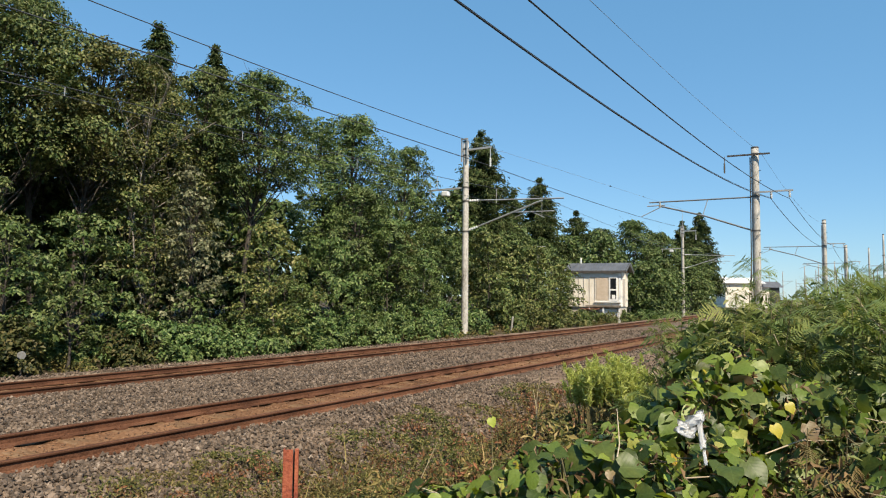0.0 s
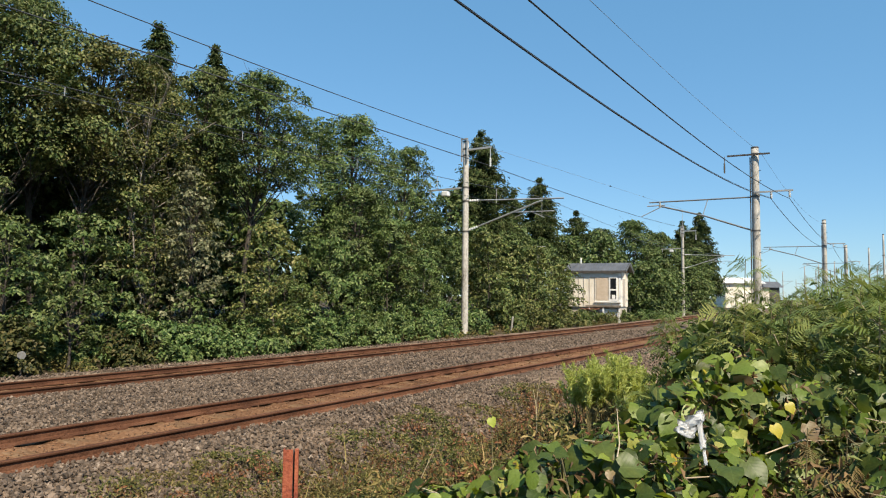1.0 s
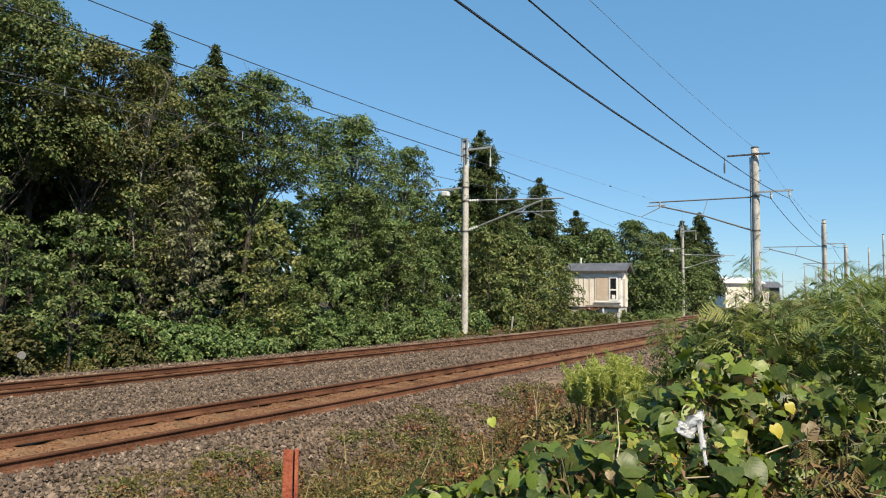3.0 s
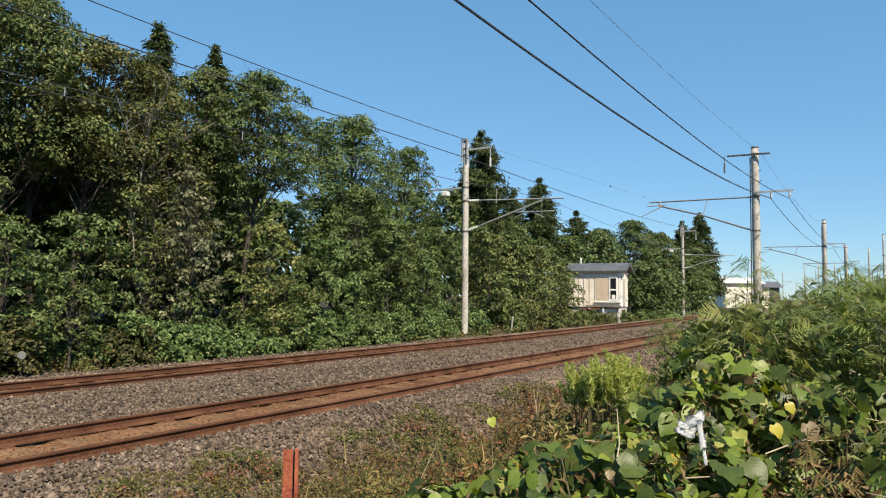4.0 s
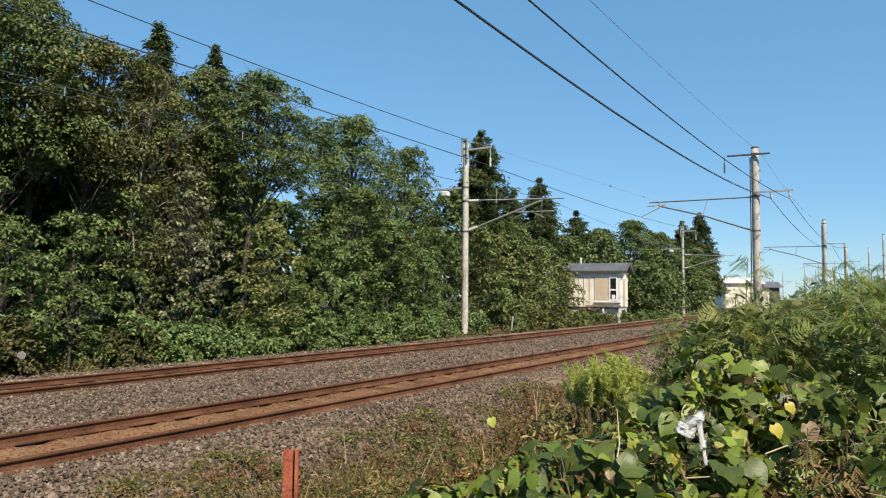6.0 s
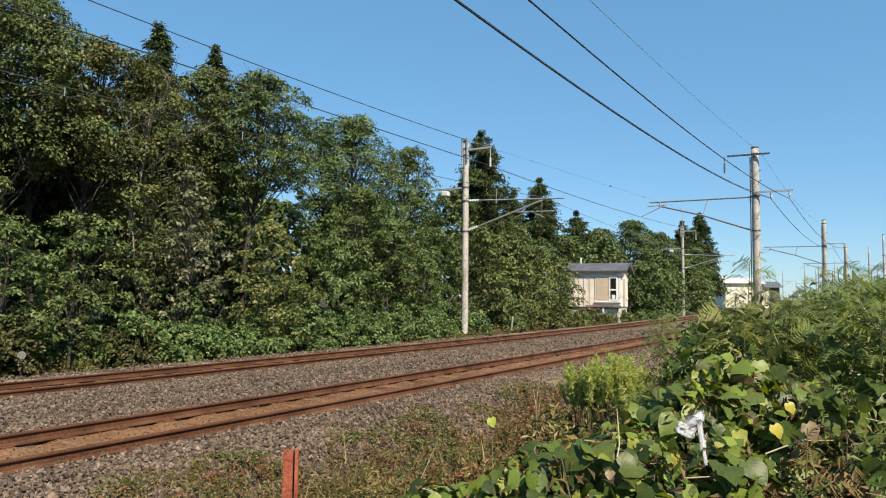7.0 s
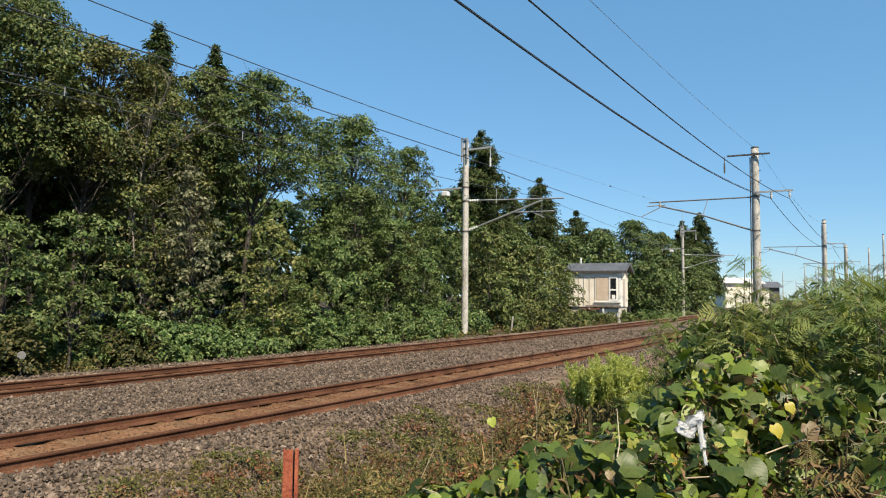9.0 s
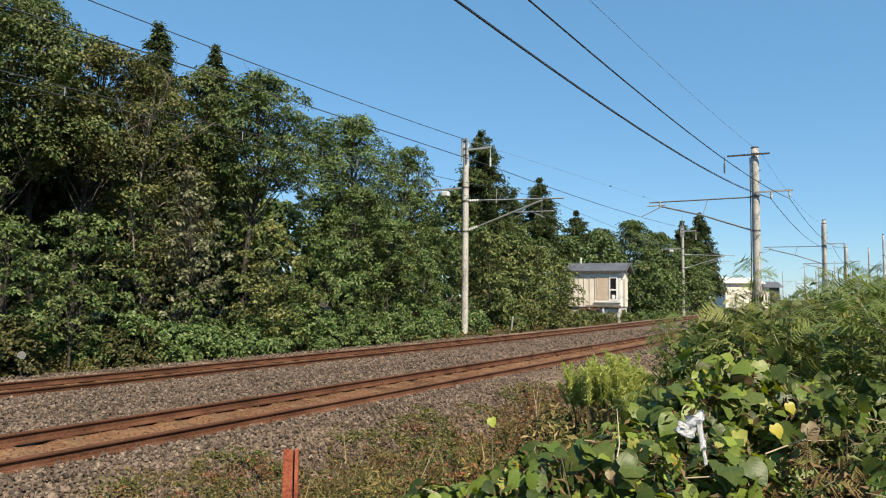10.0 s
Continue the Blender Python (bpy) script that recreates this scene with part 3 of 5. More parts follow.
def conifer(x, y, top, r, seed, low=1.5, label="dark green cedar with a pointed crown", leaf=0.34, tiers=None):
    """A cedar: straight trunk, whorls of drooping boughs, dense sprays."""
    rng = np.random.default_rng(seed)
    z0 = float(height_of(GROUND, x - float(bend(y)))) - 0.05
    t = thing("cedar_tree", x, y, z0, label, "tree", "cedars of the wood")
    h = top - z0
    store = [[], []]
    tube(store, [(0, 0, h * k / 6) for k in range(7)], [0.024 * h * (1 - 0.93 * k / 6) for k in range(7)], 8)
    pos, nrm, tips = [], [], []
    tiers = tiers or int((h - low) / 0.42)
    for i in range(tiers):
        k = i / (tiers - 1)
        z = low + (h - low - 0.15) * k
        reach = r * ((1 - k) * (h - low) / (h - 1.5)) ** 0.68 * (0.82 + 0.34 * rng.random()) + 0.16
        for b in range(9 if k < 0.85 else 5):
            a = rng.random() * 6.283
            L = reach * (0.6 + 0.5 * rng.random())
            d = np.array([math.cos(a), math.sin(a), 0.0])
            s = np.array([0, 0, z + rng.normal() * 0.1])
            e = s + d * L + np.array([0, 0, 0.05 - 0.18 * L])
            tube(store, [tuple(s), tuple((s + e) / 2 + np.array([0, 0, 0.08])), tuple(e)], [0.03, 0.02, 0.006], 4)
            n = int((26 + 62 * L) * (1.0 if y < 60 else 0.5))
            q = rng.random(n) ** 0.6
            p = s + (e - s) * q[:, None] + rng.normal(size=(n, 3)) * np.array([0.22, 0.22, 0.16]) * (0.4 + 0.35 * L)
            pos.append(p)
            nrm.append(np.tile(d * 0.5 + np.array([0, 0, 0.8]), (n, 1)) + rng.normal(size=(n, 3)) * 0.5)
            tips.append(np.tile(d + np.array([0, 0, -0.2]), (n, 1)) + rng.normal(size=(n, 3)) * 0.5)
    pos, nrm, tips = np.concatenate(pos), np.concatenate(nrm), np.concatenate(tips)
    mesh_part("trunk", raw_mesh("trunk", store[0], store[1], M_BARK, True), t)
    v, f = leaf_arrays(rng, pos, nrm, leaf * (0.6 + 0.8 * rng.random(len(pos))), 0.30, 0.4, tips)
    mesh_part("crown", raw_mesh("crown", v, f, M_CEDAR), t)
    return t


# x, y, top, crown radius, lowest clumps, leaves, label
BIG = [
    (-20.6, 6.4, 10.0, 3.2, 1.2, M_OLIVE, "tall olive-green broadleaf tree at the wood's edge"),
    (-20.0, 9.0, 10.6, 3.3, 4.7, M_OLIVE, "tall broad tree with browning olive leaves"),
    (-19.6, 10.9, 9.0, 2.4, 4.8, M_AUTUMN, "tall tree with browning autumn leaves"),
    (-19.8, 13.2, 8.7, 2.5, 2.0, M_AUTUMN, "tree with thin browning crown and bare boughs"),
    (-20.1, 15.2, 9.4, 2.3, 5.0, M_OLIVE, "tall olive-green broadleaf tree"),
    (-18.6, 16.3, 9.3, 2.6, 5.0, M_DEEP, "dark round-topped broadleaf tree"),
    (-21.3, 22.6, 9.4, 1.9, 4.8, M_FRESH, "dark green broadleaf tree with loose crown"),
    (-19.2, 22.8, 9.2, 3.0, 2.0, M_FRESH, "dark green broadleaf tree with open top"),
    (-20.2, 26.9, 8.7, 2.6, 1.5, M_DEEP, "dark green broadleaf tree"),
    (-22.6, 35.0, 8.0, 2.4, 1.5, M_DEEP, "dark green broadleaf tree behind the mast"),
    (-24.8, 66.9, 8.5, 3.2, 1.5, M_DEEP, "dark broad tree in the distance"),
    (-23.5, 73.6, 9.9, 3.4, 1.5, M_DEEP, "dark round tree in the distance"),
    (-22.4, 80.4, 9.1, 3.6, 1.5, M_DEEP, "dark round tree in the distance"),
    (-20.7, 88.0, 7.9, 3.0, 1.2, M_DEEP, "dark low tree in the distance"),
    (-27.0, 47.0, 8.0, 3.5, 1.0, M_DEEP, "dark broadleaf tree deep in the wood"),
    (-26.0, 30.0, 7.0, 3.4, 0.6, M_DEEP, "dark broadleaf tree deep in the wood"),
    (-25.5, 24.0, 6.2, 3.2, 0.6, M_DEEP, "dark broadleaf tree deep in the wood"),
    (-26.0, 17.5, 6.0, 3.6, 0.6, M_DEEP, "dark broadleaf tree deep in the wood"),
    (-25.5, 12.5, 6.6, 3.6, 0.6, M_DEEP, "dark broadleaf tree deep in the wood"),
    (-25.5, 7.5, 9.5, 3.8, 0.6, M_DEEP, "dark broadleaf tree deep in the wood"),
    (-24.6, 20.6, 6.4, 2.6, 0.4, M_DEEP, "dark broadleaf tree deep in the wood"),
    (-24.4, 15.6, 6.2, 2.6, 0.4, M_DEEP, "dark broadleaf tree deep in the wood"),
    (-22.3, 11.5, 5.6, 2.4, 0.4, M_DEEP, "dark broadleaf tree deep in the wood"),
    (-20.8, 10.3, 10.2, 1.9, 5.0, M_OLIVE, "tall olive-green broadleaf tree"),
    (-29.5, 8.5, 8.5, 3.6, 0.5, M_DEEP, "dark broadleaf tree deep in the wood"),
    (-30.0, 13.5, 8.0, 3.8, 0.5, M_DEEP, "dark broadleaf tree deep in the wood"),
    (-30.0, 19.0, 8.5, 3.8, 0.5, M_DEEP, "dark broadleaf tree deep in the wood"),
    (-29.5, 24.5, 8.5, 3.8, 0.5, M_DEEP, "dark broadleaf tree deep in the wood"),
    (-29.5, 35.5, 8.5, 3.8, 0.5, M_DEEP, "dark broadleaf tree deep in the wood"),
    (-22.6, 17.0, 7.6, 2.3, 3.4, M_DEEP, "dark broadleaf tree deep in the wood"),
    (-23.0, 12.6, 8.0, 2.4, 3.6, M_DEEP, "dark broadleaf tree deep in the wood"),
    (-22.5, 42.0, 7.0, 3.0, 0.6, M_DEEP, "dark broadleaf tree deep in the wood"),
    (-22.0, 30.5, 7.2, 2.6, 0.6, M_DEEP, "dark broadleaf tree deep in the wood"),
    (-21.5, 51.5, 6.5, 2.8, 0.5, M_DEEP, "dark broadleaf tree behind the hut"),
    (-21.0, 56.5, 6.8, 3.0, 0.5, M_DEEP, "dark broadleaf tree behind the hut"),
]
for i, (x, y, top, r, low, mat, label) in enumerate(BIG):
    broadleaf(x, y, top, r, low, 100 + i, mat, label, leaf=0.30 if "deep" in label or "behind the hut" in label else 0.098 if y < 33 else 0.22 if y < 95 else 0.3, density=5 if "deep" in label or "behind the hut" in label else 42 if "loose" in label or "open top" in label else 48 if y < 33 else 13 if y < 95 else 60, bare=6 if "bare" in label else 0, bark=M_PALE_BARK if "bare" in label else None, trunk_r=0.09 if "bare" in label else None)
CEDARS = [(-29.9, 20.2, 14.7, 2.5), (-32.4, 25.6, 15.7, 2.0), (-22.2, 38.5, 12.2, 3.7), (-23.4, 49.8, 10.9, 3.2), (-27.4, 53.2, 10.6, 2.7), (-23.7, 58.1, 9.2, 3.0), (-24.2, 97.0, 12.1, 3.2), (-22.2, 98.2, 13.2, 3.6)]
for i, (x, y, top, r) in enumerate(CEDARS):
    conifer(x, y, top, r, 300 + i, low=8.0 if x < -29 else 4.0 if y < 60 else 3.0, leaf=0.28 if y < 60 else 0.44)
MID = [
    (-15.9, 7.4, 3.1, 1.5, 0.6, M_DEEP), (-16.9, 9.6, 3.6, 1.4, 1.3, M_DEEP), (-16.2, 12.2, 5.1, 1.0, 0.6, M_PALE), (-15.2, 14.3, 3.7, 1.45, 0.5, M_LIME),
    (-15.7, 17.3, 3.5, 1.7, 0.4, M_FRESH), (-17.3, 20.7, 5.7, 2.0, 0.8, M_DEEP), (-16.5, 21.5, 4.6, 1.9, 0.5, M_FRESH), (-16.4, 23.6, 3.6, 1.7, 0.3, M_VINE),
    (-17.8, 31.6, 5.0, 2.1, 0.5, M_WARM), (-17.8, 36.4, 4.6, 2.2, 0.4, M_WARM), (-18.2, 40.8, 4.2, 2.0, 0.4, M_WARM), (-20.5, 44.0, 5.6, 2.6, 0.5, M_DEEP), (-18.2, 60.0, 4.8, 2.8, 0.4, M_DEEP), (-19.2, 68.0, 5.5, 3.0, 0.4, M_DEEP)]
MID += [(-17.6, 6.6, 3.5, 1.6, 0.4, M_OLIVE), (-15.3, 8.45, 1.95, 0.85, 0.75, M_OLIVE), (-16.7, 22.3, 4.1, 1.1, 2.0, M_AUTUMN), (-18.9, 18.4, 2.3, 1.6, 0.3, M_DEEP), (-17.3, 8.0, 3.1, 1.3, 0.6, M_OLIVE), (-17.2, 10.9, 4.3, 1.1, 1.2, M_OLIVE), (-18.2, 12.4, 4.6, 0.9, 1.0, M_AUTUMN), (-17.6, 14.0, 1.9, 1.0, 0.2, M_DEEP), (-16.8, 11.3, 2.1, 0.9, 0.2, M_OLIVE), (-15.9, 12.1, 1.75, 0.95, 0.2, M_VINE), (-18.4, 16.6, 2.6, 1.0, 0.2, M_DEEP), (-18.6, 24.6, 5.0, 2.2, 0.3, M_DEEP), (-19.2, 28.5, 5.4, 2.3, 0.3, M_DEEP), (-19.5, 33.5, 5.6, 2.4, 0.3, M_DEEP), (-20.0, 38.0, 5.6, 2.4, 0.3, M_DEEP), (-18.0, 64.0, 4.0, 2.6, 0.3, M_DEEP), (-18.0, 76.0, 5.0, 2.6, 0.3, M_DEEP), (-19.0, 84.0, 4.8, 2.4, 0.3, M_DEEP)]
for i, (x, y, top, r, low, mat) in enumerate(MID):
    broadleaf(x, y, top, r, low, 500 + i, mat, {"pale_greyish_leaves": "slender small tree with pale greyish leaves", "yellow_green_leaves": "layered yellow-green small tree before the wood", "turning_leaves": "small tree with browning leaves by the line"}.get(mat.name, "small leafy tree in front of the wood"), leaf=0.10 if y < 30 else 0.15 if y < 50 else 0.24, density=56 if y < 30 else 24 if y < 50 else 11, name="small_tree", group="small trees by the line", trunk_r=0.04, count=64 if mat is M_PALE else int(18 + 3.6 * r * r), squash=0.5)


def shrub(x, y, top, r, seed, mat, label, leaf=0.11, density=60, ry=None):
    """A low mound of leaves on many stems."""
    rng = np.random.default_rng(seed)
    z0 = float(height_of(GROUND, x - float(bend(y)))) - 0.05
    t = thing("shrub", x, y, z0, label, "shrub", "shrubs by the line")
    h = top - z0
    store = [[], []]
    clumps = []
    for i in range(int(9 + 4 * r)):
        a, q = rng.random() * 6.283, math.sqrt(rng.random())
        rc = 0.32 * (0.7 + 0.7 * rng.random()) * min(1.3, h)
        c = Vector((q * r * math.cos(a), q * (ry or r) * math.sin(a), max(0.12, (h - rc * 0.8) * (1 - 0.75 * q ** 2.2) * (0.75 + 0.3 * rng.random()))))
        clumps.append((c.x, c.y, c.z, rc))
        clumps.append((c.x, c.y, c.z * 0.45, rc * 1.1))
        tube(store, [(c.x * 0.4, c.y * 0.4, 0), (c.x * 0.75, c.y * 0.75, c.z * 0.6), tuple(c)], [0.02, 0.014, 0.006], 4)
    tagged(mesh_part("brushwood", raw_mesh("brushwood", store[0], store[1], M_STEM, True), t), kind="stuff")
    v, f = crown_leaves(rng, clumps, density, leaf, 0.85, 0.5)
    mesh_part("foliage", raw_mesh("foliage", v, f, mat), t)
    return t


SHRUBS = [(-15.4, 6.3, 1.35, 1.0, M_DULL), (-15.3, 7.0, 1.2, 0.7, M_DULL), (-14.9, 9.75, 0.9, 0.5, M_DULL), (-16.4, 7.9, 0.6, 0.9, M_DEEP), (-16.8, 9.3, 0.7, 0.9, M_DEEP), (-17.6, 8.5, 0.9, 1.0, M_DEEP), (-17.0, 6.9, 0.8, 1.0, M_DEEP), (-15.2, 10.2, 1.3, 0.9, M_VINE), (-14.9, 11.6, 1.0, 0.9, M_VINE), (-15.0, 13.2, 1.0, 1.0, M_VINE),
          (-15.0, 14.9, 1.1, 1.0, M_VINE), (-15.1, 16.6, 1.1, 1.1, M_VINE), (-15.2, 18.6, 1.2, 1.2, M_VINE), (-15.3, 20.8, 1.2, 1.3, M_VINE), (-16.1, 23.4, 1.2, 1.4, M_VINE),
          (-17.9, 26.2, 1.2, 1.0, M_VINE), (-17.6, 29.2, 1.4, 1.3, M_VINE), (-16.6, 32.0, 1.5, 1.5, M_OLIVE), (-16.9, 35.0, 1.4, 1.6, M_AUTUMN), (-17.0, 38.5, 1.3, 1.7, M_AUTUMN), (-17.0, 42.0, 1.0, 1.6, M_OLIVE), (-17.3, 45.6, 0.7, 1.4, M_OLIVE), (-16.4, 46.6, 0.75, 0.9, M_AUTUMN), (-15.9, 48.2, 0.7, 0.8, M_OLIVE), (-16.8, 50.5, 0.5, 1.6, M_OLIVE), (-16.5, 55, 0.8, 2.0, M_VINE), (-17.5, 60, 1.0, 2.2, M_VINE)]
for i, (x, y, top, r, mat) in enumerate(SHRUBS):
    shrub(x, y, top, r, 700 + i, mat, {"vine_leaves": "bright green vine-covered shrub beside the ballast", "olive_leaves": "dull green shrub beside the ballast", "deep_green_leaves": "dark green shrub under the small trees"}.get(mat.name, "browning autumn shrub beside the ballast"), leaf=0.095 if y < 25 else 0.15, density=70 if y < 25 else 26)


def pale_sapling(x, y, top, seed):
    """A slender bare tree with pale forking boughs in front of the wood."""
    rng = np.random.default_rng(seed)
    t = thing("bare_tree", x, y, -0.15, "slender pale tree with bare forking boughs", "tree", "trees of the wood")
    st = [[], []]
    pts = [Vector((0.12 * math.sin(k * 1.3), 0.14 * math.sin(k * 0.9 + 1), top * 0.74 * k / 7)) for k in range(8)]
    tube(st, pts, [0.036 * (1 - 0.6 * k / 7) for k in range(8)], 7)
    mesh_part("trunk", raw_mesh("trunk", st[0], st[1], M_PALE_BARK, True), t)
    for i in range(8):
        b = pts[5 + i % 3].lerp(pts[min(7, 6 + i % 3)], rng.random())
        a = rng.random() * 6.28
        L = top * (0.16 + 0.16 * rng.random())
        e = b + Vector((math.cos(a) * L * 0.6, math.sin(a) * L * 0.6, L * 0.8))
        m = b.lerp(e, 0.5) + Vector((0.1 * math.cos(a), 0.1 * math.sin(a), -0.06))
        st = [[], []]
        tube(st, [b, m, e], [0.02, 0.013, 0.005], 5)
        for j in range(3):
            q = m.lerp(e, rng.random())
            tube(st, [q, q + Vector(rng.normal(size=3)) * 0.25 + Vector((0, 0, 0.3))], [0.011, 0.004], 4)
        mesh_part("bough", raw_mesh("bough", st[0], st[1], M_PALE_BARK, True), t)
    return t


pale_sapling(-18.3, 12.0, 8.8, 5)


# ---- hut beside the line ----
M_CREAM = surface("cream_sheet_wall", [(0.1, (0.68, 0.61, 0.50)), (0.5, (0.82, 0.76, 0.65)), (0.9, (0.92, 0.87, 0.78))], 1.2, 14, 0.75, bump=0.15)
M_WHITE = surface("white_painted_board", [(0.1, (0.76, 0.75, 0.72)), (0.9, (0.95, 0.94, 0.92))], 1.5, 18, 0.6, bump=0.1)
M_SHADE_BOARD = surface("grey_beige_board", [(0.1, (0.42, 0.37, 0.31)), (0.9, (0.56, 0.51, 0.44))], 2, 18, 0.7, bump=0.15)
M_ROOF = surface("grey_sheet_roof", [(0.1, (0.10, 0.105, 0.115)), (0.9, (0.20, 0.205, 0.22))], 1.0, 16, 0.5, metal=0.2, bump=0.15)
M_GLASS = surface("dark_window_glass", [(0.1, (0.012, 0.014, 0.018)), (0.9, (0.03, 0.034, 0.04))], 2, 10, 0.08, bump=0)
M_RUST_SHEET = surface("rusted_sheet", [(0.1, (0.16, 0.06, 0.035)), (0.9, (0.32, 0.14, 0.09))], 3, 20, 0.85, bump=0.3)
M_TIMBER = surface("weathered_timber", [(0.1, (0.12, 0.10, 0.08)), (0.9, (0.30, 0.26, 0.21))], 2, 25, 0.85, bump=0.4, stretch=(1, 1, 0.2))


M_TAN_BOARD = surface("faded_tan_board", [(0.1, (0.50, 0.40, 0.30)), (0.9, (0.66, 0.55, 0.43))], 2, 18, 0.7, bump=0.15)


def hut():
    """A small cream hut with a grey ridge roof, on a raised base."""
    t = thing("hut", -19.82, 47.2, -0.3, "small cream hut with grey sheet roof among trees", "hut", rz=7)
    W, D, Z0, H = 3.72, 2.5, 1.22, 2.58
    part("foundation", box_bm(0.1, 0.15, 0, W - 0.05, D - 0.1, Z0 - 0.02), M_SHADE_BOARD, t, "dim board skirt under the hut")
    part("base_panel", box_bm(W * 0.60, -0.03, 0.40, W - 0.25, 0.13, 1.08, bevel=0.01), M_WHITE, t, "white panel below the window")
    bm = bmesh.new()
    box(bm, 0, 0, Z0, W, D, Z0 + H)
    part("wall", bm, M_CREAM, t)
    # gable ends up to the ridge
    for gx in (0.0, W - 0.06):
        bm = bmesh.new()
        vs = [bm.verts.new((gx + dx, y, z)) for dx in (0, 0.06) for y, z in ((0.02, Z0 + H), (D - 0.02, Z0 + H), (D * 0.5, Z0 + H + 0.5))]
        bm.faces.new(vs[:3]), bm.faces.new(vs[5:2:-1])
        for a, b in ((0, 1), (1, 2), (2, 0)):
            bm.faces.new((vs[a], vs[b], vs[b + 3], vs[a + 3]))
        bmesh.ops.recalc_face_normals(bm, faces=bm.faces)
        part("gable", bm, M_WHITE, t)
    ridge, eave = Z0 + H + 0.58, Z0 + H - 0.02
    for s in (0, 1):
        y0, y1 = (-0.20, D / 2) if s == 0 else (D + 0.20, D / 2)
        for x0, x1 in [(-0.32 + k * 0.345, -0.32 + k * 0.345 + 0.345) for k in range(13)]:
            bm = bmesh.new()
            for a, b, up in ((x0, x1 - 0.03, 0.0), (x1 - 0.03, x1, 0.03)):
                vs = [bm.verts.new(p) for p in ((a, y0, eave + up), (b, y0, eave + up), (b, y1, ridge + up), (a, y1, ridge + up), (a, y0, eave - 0.06), (b, y0, eave - 0.06), (b, y1, ridge - 0.06), (a, y1, ridge - 0.06))]
                for f in ((0, 1, 2, 3), (7, 6, 5, 4), (0, 4, 5, 1), (2, 6, 7, 3), (1, 5, 6, 2), (0, 3, 7, 4)):
                    bm.faces.new([vs[i] for i in f])
            bmesh.ops.recalc_face_normals(bm, faces=bm.faces)
            part("roof_sheet", bm, M_ROOF, t)
    part("top_band", box_bm(-0.01, -0.03, Z0 + H - 0.5, W + 0.01, 0.0, Z0 + H - 0.06), M_WHITE, t, "white fascia board")
    for x in (0.05, 0.36, 0.72, 1.1, 1.5, 1.9):
        part("batten", box_bm(x, -0.03, Z0 + 0.1, x + 0.05, 0.0, Z0 + H - 0.5), M_SHADE_BOARD, t)
    part("panel", box_bm(2.02, -0.035, Z0 + 0.5, 2.86, 0.0, Z0 + H - 0.55), M_TAN_BOARD, t, "beige board beside the window")
    w = part("window", box_bm(2.92, -0.05, Z0 + 0.45, 3.5, -0.002, Z0 + H - 0.48, bevel=0.01), M_WHITE, t, "white-framed two-pane window")
    part("pane", box_bm(3.02, -0.06, Z0 + 1.28, 3.42, -0.046, Z0 + H - 0.56), M_GLASS, w)
    part("pane", box_bm(3.02, -0.06, Z0 + 0.56, 3.42, -0.046, Z0 + 1.16), M_GLASS, w)
    part("curtain", box_bm(3.12, -0.066, Z0 + 0.58, 3.36, -0.060, Z0 + 0.86), M_WHITE, w, "white cloth behind the lower pane")
    part("sill", box_bm(1.9, -0.12, Z0 + 0.32, W + 0.02, 0.0, Z0 + 0.40), M_WHITE, t)
    part("ledge", box_bm(1.3, -0.30, Z0 - 0.02, W + 0.05, 0.0, Z0 + 0.12, bevel=0.01), M_TIMBER, t, "grey weathered timber ledge")
    for px in (1.5, 2.5, W - 0.1):
        part("ledge_post", box_bm(px, -0.24, 0.0, px + 0.10, -0.14, Z0 - 0.02), M_WHITE, t)
    part("corner_post", box_bm(W - 0.1, -0.03, Z0, W + 0.02, 0.0, Z0 + H - 0.5), M_WHITE, t)
    part("door", box_bm(W, 0.5, Z0 + 0.05, W + 0.04, 1.3, Z0 + 2.0, bevel=0.008), M_SHADE_BOARD, t, "grey door in the gable end")
    part("door_frame", box_bm(W, 0.40, Z0 + 0.02, W + 0.03, 0.5, Z0 + 2.1), M_WHITE, t)
    part("door_frame", box_bm(W, 1.3, Z0 + 0.02, W + 0.03, 1.4, Z0 + 2.1), M_WHITE, t)
    part("flue", rod_bm((0.55, D * 0.55, ridge - 0.3), (0.55, D * 0.55, ridge + 0.42), 0.06, sides=10), M_WHITE, t, "short white flue pipe")
    part("roof_rail", box_bm(-0.32, -0.25, eave - 0.15, W + 0.42, -0.205, eave - 0.01), M_DARK_STEEL, t, "dark gutter along the eave")
    # soffit seen from below; the eave's deep shade is put into its colour
    part("soffit", box_bm(-0.30, -0.20, eave - 0.12, W + 0.34, -0.035, eave - 0.07), M_DARK_STEEL, t, "board under the eave, darkened as in shade")
    for by0, by1, bz0, bz1 in ((-0.20, D / 2, eave, ridge), (D + 0.20, D / 2, eave, ridge)):
        bm = bmesh.new()
        vs = [bm.verts.new((W + dx, yy, zz)) for dx in (0.36, 0.42) for yy, zz in ((by0, bz0 - 0.20), (by1, bz1 - 0.20), (by1, bz1 + 0.02), (by0, bz0 + 0.02))]
        for f in ((0, 1, 2, 3), (7, 6, 5, 4), (0, 4, 5, 1), (1, 5, 6, 2), (2, 6, 7, 3), (3, 7, 4, 0)):
            bm.faces.new([vs[i] for i in f])
        bmesh.ops.recalc_face_normals(bm, faces=bm.faces)
        part("barge_board", bm, M_DARK_STEEL, t, "dark board along the gable")
    return t


